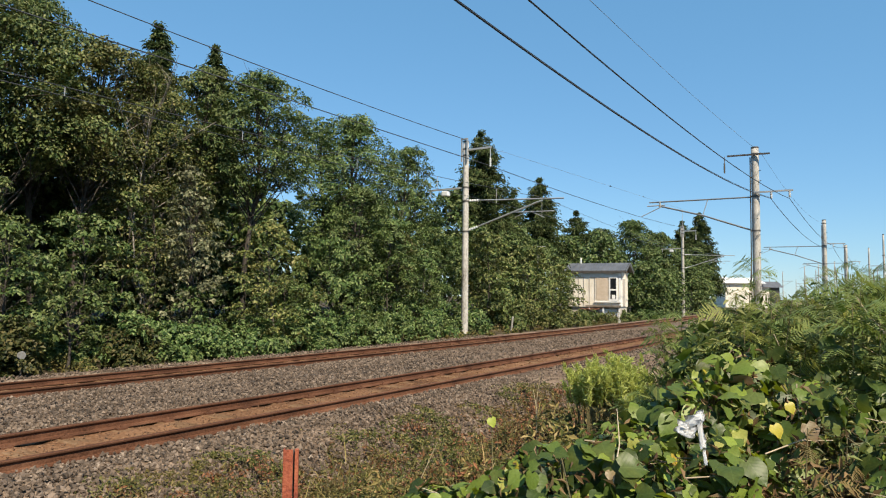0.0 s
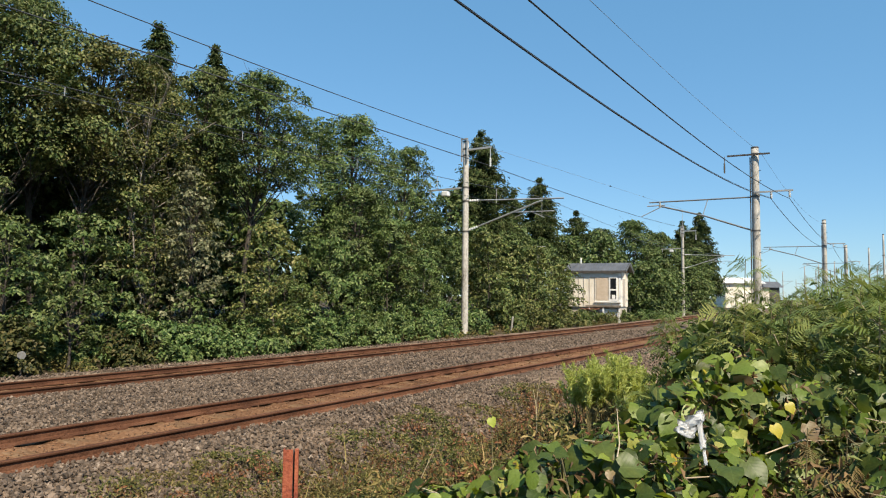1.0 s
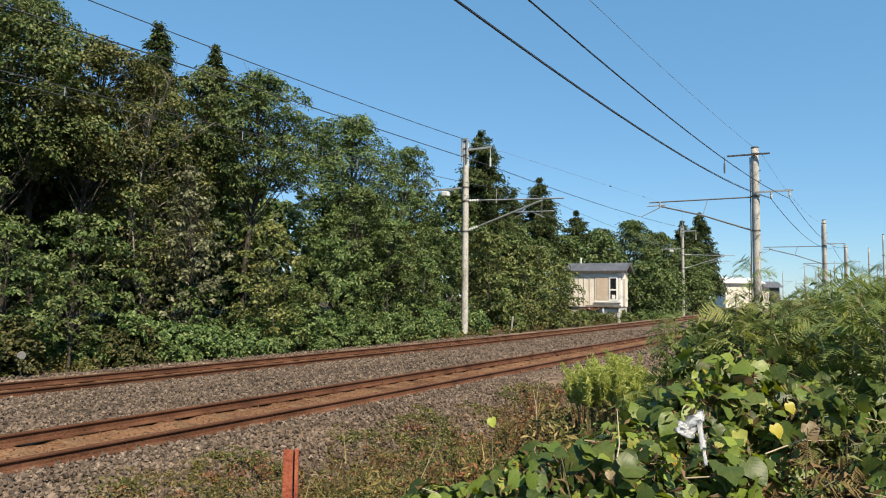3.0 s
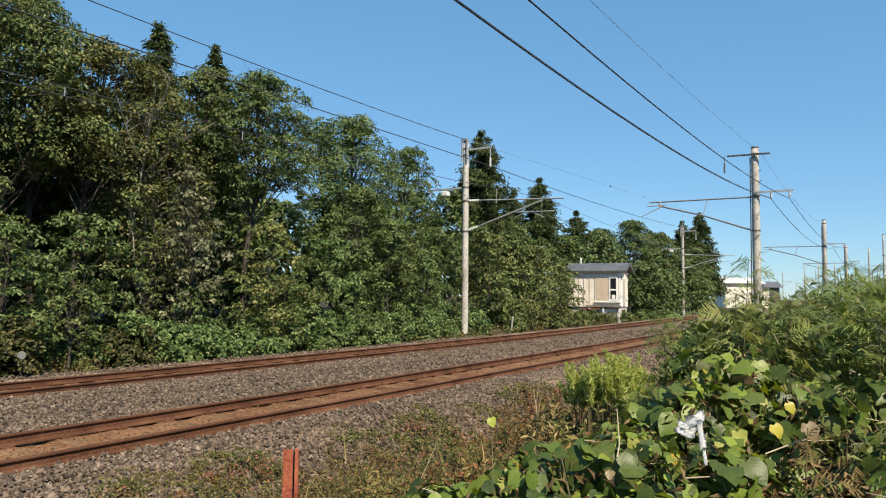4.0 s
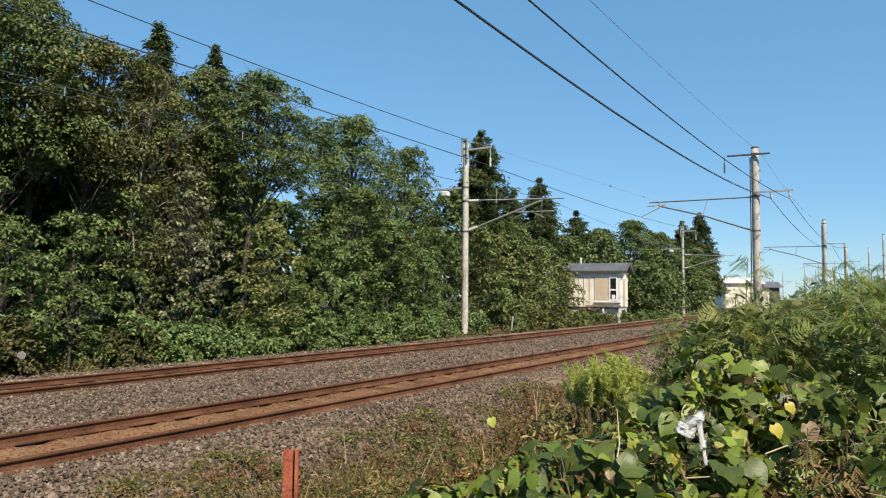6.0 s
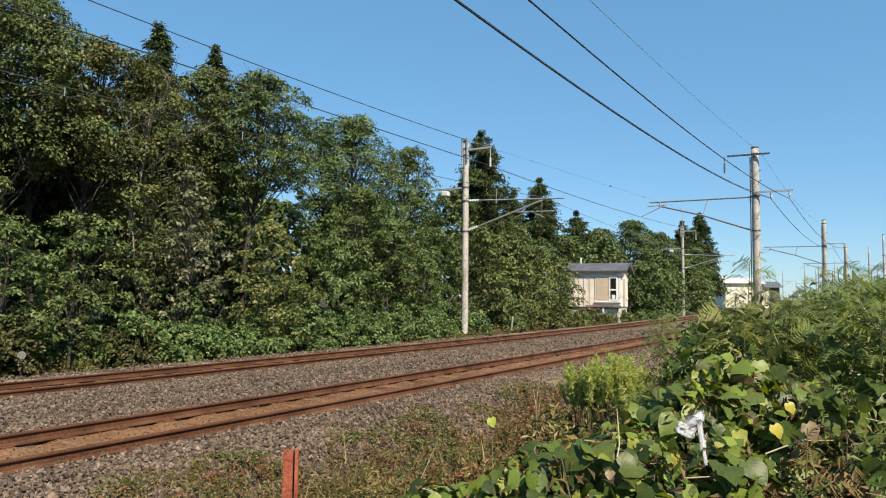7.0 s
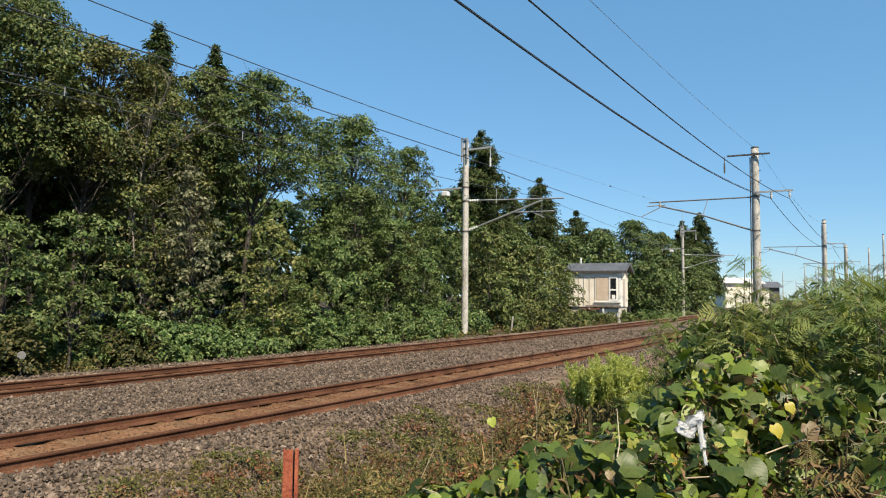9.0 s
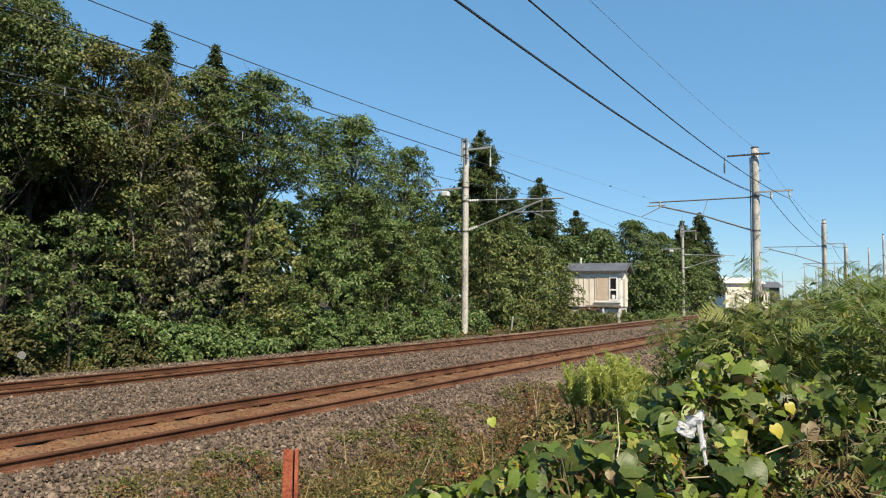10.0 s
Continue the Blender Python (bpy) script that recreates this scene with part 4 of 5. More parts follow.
hut()
sheet = thing("roofing_sheet", -18.55, 46.0, 0.12, "rusty red sheet lying by the hut", "metal sheet", rz=30)
bm = bmesh.new()
for k in range(8):
    box(bm, k * 0.18, 0, 0.62 + 0.03 * (k % 2), k * 0.18 + 0.17, 0.9, 0.66 + 0.03 * (k % 2))
part("sheet", bm, M_RUST_SHEET, sheet)
for sx in (0.1, 1.2):
    part("trestle", box_bm(sx, 0.2, -0.6, sx + 0.1, 0.6, 0.62), M_TIMBER, sheet)


def far_house(x, y, w, d, h, rz, label, wall=None, roof=None):
    t = thing("house", x, y, -0.2, label, "house", "far houses", rz=rz)
    part("wall", box_bm(0, 0, 0, w, d, h, bevel=0.01), wall or M_CREAM, t)
    bm = bmesh.new()
    vs = [bm.verts.new((xx, yy, zz)) for xx in (-0.5, w + 0.5) for yy, zz in ((-0.6, h - 0.1), (d / 2, h + 1.0), (d + 0.6, h - 0.1), (d / 2, h + 0.82))]
    for f in ((0, 1, 5, 4), (1, 2, 6, 5), (2, 3, 7, 6), (3, 0, 4, 7), (0, 3, 2, 1), (4, 5, 6, 7)):
        bm.faces.new([vs[i] for i in f])
    bmesh.ops.recalc_face_normals(bm, faces=bm.faces)
    part("roof", bm, roof or M_ROOF, t)
    for k in range(int(w / 2.6) if w < 3 and wall is None else 0):
        wd = part("window", box_bm(0.6 + k * 2.4, -0.05, 1.0, 1.9 + k * 2.4, -0.002, 2.1, bevel=0.01), M_WHITE, t)
        part("pane", box_bm(0.68 + k * 2.4, -0.06, 1.08, 1.82 + k * 2.4, -0.046, 2.02), M_GLASS, wd)
    return t


far_house(-25.6, 132.5, 6.6, 6, 4.7, 33, "low white house beyond the thicket", M_CREAM, M_WHITE)
far_house(-20.7, 136.0, 2.0, 3, 4.0, 33, "white shed with dark roof beyond the mast")
far_house(-19.0, 137.2, 1.8, 3, 4.0, 33, "small dark-walled shed beyond the mast", M_DARK_STEEL)

# ---- small fixtures by the line ----
M_ORANGE = surface("faded_orange_paint", [(0.1, (0.16, 0.036, 0.018)), (0.45, (0.30, 0.068, 0.030)), (0.9, (0.42, 0.13, 0.06))], 9, 60, 0.7, bump=0.3)
post = thing("marker_post", -3.085, 3.085, -0.45, "faded orange-red steel angle post in weeds", "marker post", rz=38)
bm = box_bm(-0.045, -0.006, 0, 0.014, 0.0, 1.10, bevel=0.002)
box(bm, -0.045, 0.0, 0, -0.039, 0.05, 1.10)
part("flange", bm, M_ORANGE, post)
part("web", box_bm(0.024, -0.004, 0, 0.046, 0.03, 1.10, bevel=0.002), M_ORANGE, post)
# dark plate added behind the slit, so the gap looks shaded
part("back_plate", box_bm(0.008, 0.03, 0, 0.03, 0.036, 1.09), M_DARK_STEEL, post)

white_post = thing("kilometre_post", -15.9, 30.6, -0.35, "short pale concrete post leaning by the shrubs", "marker post")
part("shaft", rod_bm((0, 0, 0), (0.12, 0.02, 0.95), 0.055, 0.045, 10), M_CONCRETE, white_post)
disc = thing("marker_disc", -14.55, 7.1, -0.3, "small pale round plate in the bushes", "sign")
part("stake", rod_bm((0, 0, 0), (0, 0, 0.62), 0.02, sides=6), M_DARK_STEEL, disc)
# plate coloured darker than its own pale tone, to stand in shade
part("plate", rod_bm((0.03, -0.01, 0.62), (0.05, -0.02, 0.62), 0.08, sides=18), M_MID_STEEL, disc)
aerial = thing("television_aerial", -19.1, 40.5, -0.2, "thin grey television aerial above the shrubs", "aerial")
part("pole", rod_bm((0, 0, 0), (0, 0, 5.0), 0.02, sides=6), M_GALV, aerial)
part("boom", rod_bm((-0.4, -0.25, 5.0), (0.4, 0.25, 5.0), 0.018, sides=6), M_GALV, aerial)
for k in range(5):
    part("element", rod_bm((-0.4 + 0.2 * k - 0.12, -0.25 + 0.125 * k + 0.2, 5.0), (-0.4 + 0.2 * k + 0.12, -0.25 + 0.125 * k - 0.2, 5.0), 0.01, sides=5), M_GALV, aerial)
for f in (0.48, 0.68):
    at = Vector((-16.6, 27.4, 8.85)).lerp(Vector((-17.9, 71.9, 10.6)), f)
    cl = thing("wire_clamp", at.x, at.y, at.z, "small dark clamp on the earth wire", "wire clamp")
    part("body", rod_bm((0, -0.06, 0), (0, 0.06, 0), 0.05, sides=8), M_WIRE, cl)

# droppers between messenger and contact wire of the far track
for k in range(7):
    y = 2.5 + k * 4.1
    f = (y + 20) / 47.4
    zt = 5.9 - 0.04 * f - 4 * 0.62 * f * (1 - f)
    if zt > 5.16:
        d = thing("dropper", -12.3 - 0.3 * f, y, 5.1, "thin dropper between the overhead wires", "dropper", "droppers of the far track")
        part("rod", rod_bm((0, 0, 0), (0, 0, zt - 5.1), 0.008, sides=5), M_GALV, d)

# ---- loose ballast stones ----
STONE_V = np.array([(1, 0, 0.1), (-1, 0.1, 0), (0.1, 1, 0), (0, -1, -0.1), (0.1, 0.1, 0.8), (0, 0, -0.8)], float)
STONE_F = np.array([(0, 2, 4), (2, 1, 4), (1, 3, 4), (3, 0, 4), (2, 0, 5), (1, 2, 5), (3, 1, 5), (0, 3, 5)])


def stone_material(name, stops):
    m = surface(name, stops, 6, 60, 0.95, bump=0.4, world_space=True)
    nt = m.node_tree
    geo = nt.nodes.new("ShaderNodeNewGeometry")
    r = [n for n in nt.nodes if n.type == "VALTORGB"][0]
    info = [n for n in nt.nodes if n.type == "OBJECT_INFO"][0]
    pick = nt.nodes.new("ShaderNodeMath")
    mix = nt.nodes.new("ShaderNodeMix")
    mix.inputs[0].default_value = 0.6
    old = r.inputs[0].links[0].from_socket
    nt.links.new(geo.outputs["Random Per Island"], pick.inputs[0])
    nt.links.new(info.outputs["Random"], pick.inputs[1])
    frac = nt.nodes.new("ShaderNodeMath")
    frac.operation = "FRACT"
    nt.links.new(pick.outputs[0], frac.inputs[0])
    nt.links.new(old, mix.inputs[2])
    nt.links.new(frac.outputs[0], mix.inputs[3])
    nt.links.new(mix.outputs[0], r.inputs[0])
    return m


M_STONE = stone_material("crushed_stone", [(0.1, (0.045, 0.033, 0.023)), (0.5, (0.135, 0.098, 0.070)), (0.8, (0.262, 0.198, 0.148)), (1.0, (0.52, 0.445, 0.36))])
M_RUST_STONE = stone_material("rust_stained_stone", [(0.1, (0.10, 0.05, 0.026)), (0.5, (0.20, 0.108, 0.056)), (1.0, (0.30, 0.18, 0.10))])


def stones(name, bands, material, seed, size=0.030, level=None):
    """Stones strewn over bands (u0, u1, y0, y1, count) of the bed."""
    rng = np.random.default_rng(seed)
    V, F, k = [], [], 0
    for u0, u1, y0, y1, n in bands:
        u = rng.uniform(u0, u1, n)
        y = y0 + (y1 - y0) * rng.random(n) ** 1.5
        z = (height_of(BED, u) if level is None else level) + rng.uniform(-0.02, 0.04, n)
        sc = size * (0.55 + 0.75 * rng.random((n, 1, 1)) ** 1.5) * (0.75 + 0.5 * rng.random((n, 1, 3))) * (1 + 0.018 * (y - 4).clip(0, 40))[:, None, None]
        q = rng.normal(size=(n, 4))
        q /= np.linalg.norm(q, axis=1, keepdims=True)
        w, a, b, c = q.T
        rot = np.stack([1 - 2 * (b * b + c * c), 2 * (a * b - c * w), 2 * (a * c + b * w), 2 * (a * b + c * w), 1 - 2 * (a * a + c * c), 2 * (b * c - a * w), 2 * (a * c - b * w), 2 * (b * c + a * w), 1 - 2 * (a * a + b * b)], 1).reshape(-1, 3, 3)
        v = np.einsum("nij,nkj->nki", rot, (STONE_V[None] + rng.normal(size=(n, 6, 3)) * 0.16) * sc)
        v += np.stack([u + bend(y), y, z], 1)[:, None, :]
        V.append(v.reshape(-1, 3))
        F.append((STONE_F[None] + (np.arange(n) * 6)[:, None, None]).reshape(-1, 3) + k)
        k += n * 6
    return raw_mesh(name, np.concatenate(V), np.concatenate(F), material)


ob = mesh_part("loose_stone", stones("loose_stone", [(-11.5, -7.62, 3, 14, 18500), (-11.5, -7.62, 12, 34, 7000), (-6.17, -4.7, 2, 12, 16500), (-6.17, -5.0, 10, 30, 4000), (-14.0, -13.0, 4, 24, 4000)], M_STONE, 11, 0.0245), ballast, "grey-brown crushed stones")
tagged(ob, kind="stuff")
ob = mesh_part("loose_stone", stones("loose_stone", [(-7.28, -6.5, 2, 20, 4000)], M_RUST_STONE, 12, 0.012, 0.024), rust_bed, "rust-stained crushed stones")
tagged(ob, kind="stuff")

# ---- weeds between the ballast and the thicket ----
def weed_height(u):
    return np.interp(u, [-17, -15.6, -14.8, -14.1, -13.9, -5.7, -5.0, -4.4, -3.4, -2.2, -1.2], [0.6, 0.45, 0.22, 0.05, 0.0, 0.02, 0.16, 0.38, 0.50, 0.55, 0.5])


def weed_carpet(name, label, n, u0, u1, y0, y1, material, leaf, seed, tall=1.0):
    rng = np.random.default_rng(seed)
    m = max(1, n // 42)
    own = rng.integers(0, m, n)
    spread = 0.035 + 0.05 * rng.random(m)
    u = rng.uniform(u0, u1, m)[own] + rng.normal(size=n) * spread[own]
    y = (y0 + (y1 - y0) * rng.random(m) ** 1.35)[own] + rng.normal(size=n) * spread[own]
    u = u.clip(u0, u1)
    lump = 0.65 + 0.35 * np.sin(u * 3.1 + 1.3 * np.sin(y * 1.7)) * np.sin(y * 2.3 + u)
    top = weed_height(u - 0.2 * ((6.6 - y) / 3).clip(0, 1) * (u > -9) + 0.35 * np.sin(y * 1.9) + 0.2 * np.sin(y * 4.3)) * lump * tall * (0.45 + 0.8 * rng.random(m) ** 1.3)[own]
    z = height_of(GROUND, u).clip(-0.42, 1)
    z = np.where((u < -13.8) & (u > -14.25), np.interp(u, [p[0] for p in BED], [p[1] for p in BED]), z)
    z = np.maximum(z, np.where(u > -5.7, np.interp(u, [p[0] for p in BED], [p[1] for p in BED]), -9)) + top * rng.random(n) ** 0.7
    keep = top > 0.025
    pos = np.stack([u + bend(y), y, z], 1)[keep]
    nrm = rng.normal(size=pos.shape) * 0.8 + np.array([0.25, -0.2, 0.55])
    size = leaf * (0.5 + rng.random(len(pos))) * (1 + 0.03 * (pos[:, 1] - 4).clip(0, 20))
    v, f = leaf_arrays(rng, pos, nrm, size, 0.42, 0.3)
    ob = new(name, raw_mesh(name, v, f, material))
    return tagged(ob, label, "weeds", kind="stuff")


M_RED_WEED = foliage("reddened_weed_leaves", [(0.0, (0.05, 0.035, 0.015)), (0.4, (0.13, 0.07, 0.034)), (0.8, (0.28, 0.115, 0.058)), (1.0, (0.40, 0.21, 0.11))], (0.08, 0.085, 0.03), 0.7, scale=1.3)
weed_carpet("weed_carpet", "low green and brown weeds on the bank", 68000, -5.6, -1.6, 2.2, 15, M_WEED, 0.040, 21)
weed_carpet("red_weed_carpet", "reddish dying weeds on the bank", 27000, -5.3, -1.8, 3.0, 14, M_RED_WEED, 0.040, 22, 1.15)
weed_carpet("bank_weeds", "dark green weeds round the marker post", 26000, -4.6, -2.3, 2.2, 5.2, M_WEED, 0.036, 29, 1.35)
weed_carpet("sparse_weeds", "scattered weeds creeping into the ballast", 5000, -5.95, -4.9, 3.0, 14, M_WEED, 0.035, 24, 1.5)
weed_carpet("far_verge_weeds", "low weeds between the far track and the wood", 21000, -15.9, -14.35, 4.0, 75, M_WEED, 0.07, 25, 1.0)
weed_carpet("tall_weeds", "taller green and straw-coloured weeds on the bank", 12000, -3.4, -1.75, 4.2, 10, M_GRASS, 0.06, 26, 1.7)
weed_carpet("dry_weeds", "straw-coloured dying weeds on the bank", 7000, -3.6, -1.75, 5.0, 11, M_RED_WEED, 0.05, 27, 1.5)
weed_carpet("wood_undergrowth", "dark leafy undergrowth on the floor of the wood", 17000, -24.0, -15.4, 4.5, 34, M_DEEP, 0.13, 28, 1.3)
weed_carpet("verge_weeds", "green weeds along the far verge", 7000, -2.0, 6.0, 5.0, 40, M_WEED, 0.10, 23, 1.6)


def grass_tufts(name, label, spots, blades, length, material, seed, spread=0.2):
    """Thin arching blades round each spot."""
    rng = np.random.default_rng(seed)
    P = np.repeat(np.array(spots, float), blades, axis=0)
    n = len(P)
    a = rng.random(n) * 6.283
    out = np.stack([np.cos(a), np.sin(a), np.zeros(n)], 1)
    base = P + out * (spread * rng.random((n, 1)))
    L = length * (0.5 + 0.7 * rng.random((n, 1)))
    mid = base + out * L * 0.2 + np.array([0, 0, 1]) * L * 0.6
    tip = base + out * L * (0.45 + 0.4 * rng.random((n, 1))) + np.array([0, 0, 1]) * L * (0.75 + 0.3 * rng.random((n, 1)))
    side = np.stack([-np.sin(a), np.cos(a), np.zeros(n)], 1) * 0.006
    verts = np.stack([base - side, base + side, mid - side, mid + side, tip], 1).reshape(-1, 3)
    k = (np.arange(n) * 5)[:, None]
    tris = np.concatenate([k + np.array([[0, 1, 3]]), k + np.array([[0, 3, 2]]), k + np.array([[2, 3, 4]])], 1).reshape(-1, 3)
    return tagged(new(name, raw_mesh(name, verts, tris, material)), label, "grass", kind="stuff")


rng = np.random.default_rng(31)
spots = [(u, y, float(height_of(GROUND, u)) - 0.02) for u, y in zip(rng.uniform(-4.9, -1.9, 90), 2.4 + 11 * rng.random(90) ** 1.3)]
grass_tufts("grass", "thin dry grass among the weeds", spots, 9, 0.45, M_GRASS, 32)
dry = surface("dry_stalk", [(0.1, (0.30, 0.24, 0.13)), (0.9, (0.50, 0.42, 0.27))], 4, 40, 0.85, bump=0.2)
for k, pts in enumerate([[(-2.55, 3.4, -0.3), (-2.46, 3.45, 0.35), (-2.3, 3.5, 0.72)], [(-2.3, 3.6, -0.3), (-2.25, 3.62, 0.3), (-2.02, 3.7, 0.6)], [(-4.4, 9.3, -0.4), (-4.4, 9.3, 0.1), (-4.35, 9.32, 0.5)], [(-3.3, 7.0, -0.3), (-3.32, 7.0, 0.4), (-3.4, 7.1, 0.55)]]):
    st = [[], []]
    tube(st, pts, [0.005, 0.004, 0.002], 5)
    tagged(new("dry_stalk", raw_mesh("dry_stalk", st[0], st[1], dry)), "pale dry weed stalk", "plant", "dry stalks")


# the nearest loose stones, one by one
rng = np.random.default_rng(61)
stone_me = [raw_mesh("stone", (STONE_V + rng.normal(size=(6, 3)) * 0.18) * (0.8 + 0.4 * rng.random(3)), STONE_F, M_STONE) for _ in range(7)]
for i in range(280):
    u, y = rng.uniform(-5.85, -4.75), rng.uniform(2.6, 5.6)
    sc = 0.018 + 0.02 * rng.random()
    z = float(height_of(BED, u)) + sc * 0.5 + 0.006
    mesh_part("stone", stone_me[i % 7], ballast).matrix_basis = pose(u + float(bend(y)), y, z, rng.uniform(-30, 30), rng.uniform(-30, 30), rng.uniform(0, 360)) @ Matrix.Diagonal((sc, sc, sc, 1))


# ---- near thicket: climbing vine with heart-shaped leaves ----
def blade_arrays(seed):
    """One broad pointed leaf, 1 unit long, stalk end at the origin, tip along +y, face up, with waves and a folded rib."""
    r = random.Random(seed)
    ys = [0.0, 0.10, 0.24, 0.42, 0.62, 0.82, 1.0]
    half = [0.22, 0.42, 0.49, 0.46, 0.34, 0.16, 0.0]
    back = [-0.13, -0.06, 0.0, 0.01, 0.02, 0.02, 0.0]
    fold, droop, wave, curl = r.uniform(0.04, 0.22), r.uniform(0.05, 0.3), r.uniform(0.02, 0.06), r.uniform(-0.3, 0.2)
    lobe = r.uniform(0.0, 0.12)
    verts, rows = [], []
    for i, y in enumerate(ys):
        row = []
        for c in (-1.0, -0.55, 0.0, 0.55, 1.0):
            w = half[i] * (1 + lobe * math.sin(i * 2.2 + seed + c)) * r.uniform(0.94, 1.06)
            x = c * w
            edge = abs(c)
            z = -droop * y * y + fold * abs(x) + curl * x * x + (wave * math.sin(i * 2.3 + c * 3 + seed) if edge > 0.9 else 0) - (0.012 if 0.4 < edge < 0.7 and i % 2 else 0)
            row.append(len(verts))
            verts.append((x + 0.03 * math.sin(y * 3 + seed), y + back[i] * edge, z))
        rows.append(row)
    tris = []
    for a, b in zip(rows, rows[1:]):
        for k in range(4):
            tris += [(a[k], a[k + 1], b[k + 1]), (a[k], b[k + 1], b[k])]
    return np.array(verts, float), np.array(tris)


BLADES = [blade_arrays(k) for k in range(8)]


def big_leaf_material(name, stops, vein=(0.25, 0.34, 0.10), rough=0.44):
    """Broad leaves: a colour for each leaf, blotches and fine relief."""
    m = foliage(name, stops, (0.20, 0.20, 0.04), 0.35, scale=9.0, rough=rough, through_light=0.28)
    nt = m.node_tree
    r = [n for n in nt.nodes if n.type == "VALTORGB"][0]
    geo = [n for n in nt.nodes if n.type == "NEW_GEOMETRY"][0]
    info = nt.nodes.new("ShaderNodeObjectInfo")
    add, frac = nt.nodes.new("ShaderNodeMath"), nt.nodes.new("ShaderNodeMath")
    frac.operation = "FRACT"
    nt.links.new(geo.outputs["Random Per Island"], add.inputs[0])
    nt.links.new(info.outputs["Random"], add.inputs[1])
    nt.links.new(add.outputs[0], frac.inputs[0])
    nt.links.new(frac.outputs[0], r.inputs[0])
    nt.nodes["Principled BSDF"].inputs["Specular IOR Level"].default_value = 0.34
    # veins: a rib down the middle and slanting side veins, with the blade puffed up between them
    def calc(op, a, b=None, c=None):
        node = nt.nodes.new("ShaderNodeMath")
        node.operation = op
        for k, v in enumerate((a, b, c)):
            if v is None:
                continue
            if isinstance(v, (int, float)):
                node.inputs[k].default_value = v
            else:
                nt.links.new(v, node.inputs[k])
        return node.outputs[0]
    uv = nt.nodes.new("ShaderNodeUVMap")
    uv.uv_map = "blade"
    sep = nt.nodes.new("ShaderNodeSeparateXYZ")
    nt.links.new(uv.outputs[0], sep.inputs[0])
    ax = calc("ABSOLUTE", sep.outputs[0])
    slant = calc("MULTIPLY_ADD", ax, -0.75, sep.outputs[1])
    side = calc("ABSOLUTE", calc("SUBTRACT", calc("FRACT", calc("MULTIPLY", slant, 6.5)), 0.5))
    side_vein = calc("MULTIPLY", calc("GREATER_THAN", side, 0.44), 0.55)
    rib = calc("LESS_THAN", ax, 0.014)
    veins = calc("MAXIMUM", side_vein, rib)
    n = nt.nodes.new("ShaderNodeTexNoise")
    n.inputs["Scale"].default_value, n.inputs["Detail"].default_value = 7.0, 4
    nt.links.new(uv.outputs[0], n.inputs["Vector"])
    puff = calc("MULTIPLY_ADD", side, -1.0, calc("MULTIPLY", n.outputs[0], 0.7))
    b = nt.nodes.new("ShaderNodeBump")
    b.inputs["Strength"].default_value, b.inputs["Distance"].default_value = 0.045, 0.010
    nt.links.new(puff, b.inputs["Height"])
    bsdf = nt.nodes["Principled BSDF"]
    nt.links.new(b.outputs[0], bsdf.inputs["Normal"])
    old = bsdf.inputs["Base Color"].links[0].from_socket
    blotch = nt.nodes.new("ShaderNodeHueSaturation")
    nt.links.new(calc("MULTIPLY_ADD", n.outputs[0], 0.9, 0.5), blotch.inputs["Value"])
    nt.links.new(old, blotch.inputs["Color"])
    tint2 = nt.nodes.new("ShaderNodeMix")
    tint2.data_type = "RGBA"
    tint2.inputs[7].default_value = (*vein, 1)
    nt.links.new(calc("MULTIPLY", veins, 0.14), tint2.inputs[0])
    nt.links.new(blotch.outputs[0], tint2.inputs[6])
    nt.links.new(tint2.outputs[2], bsdf.inputs["Base Color"])
    return m


M_BROAD = big_leaf_material("broad_vine_leaves", [(0.0, (0.036, 0.058, 0.013)), (0.35, (0.086, 0.135, 0.022)), (0.7, (0.165, 0.235, 0.036)), (0.9, (0.29, 0.37, 0.055)), (1.0, (0.42, 0.40, 0.11))])
M_BROAD_DARK = big_leaf_material("dark_vine_leaves", [(0.0, (0.030, 0.052, 0.013)), (0.5, (0.065, 0.105, 0.022)), (1.0, (0.14, 0.18, 0.04))])
M_YELLOW = big_leaf_material("yellowed_leaf", [(0.0, (0.42, 0.38, 0.04)), (0.6, (0.55, 0.46, 0.06)), (1.0, (0.50, 0.34, 0.05))])
M_LIME_LEAF = big_leaf_material("lime_green_leaf", [(0.0, (0.34, 0.42, 0.05)), (1.0, (0.46, 0.50, 0.08))])
M_WITHER = big_leaf_material("withered_leaf", [(0.0, (0.17, 0.10, 0.055)), (1.0, (0.36, 0.26, 0.15))])

LEAF_ME = {}
for mat in (M_BROAD, M_BROAD_DARK, M_YELLOW, M_LIME_LEAF, M_WITHER):
    LEAF_ME[mat] = [raw_mesh("leaf", v, f, mat, True, v[:, :2]) for v, f in BLADES]


def leaf_frame(pos, nrm, tip, size):
    n = Vector(nrm).normalized()
    t = Vector(tip)
    t = (t - n * t.dot(n)).normalized()
    b = t.cross(n)
    m = Matrix((b, t, n)).transposed().to_4x4()
    return Matrix.Translation(pos) @ m @ Matrix.Diagonal((size, size, size, 1))


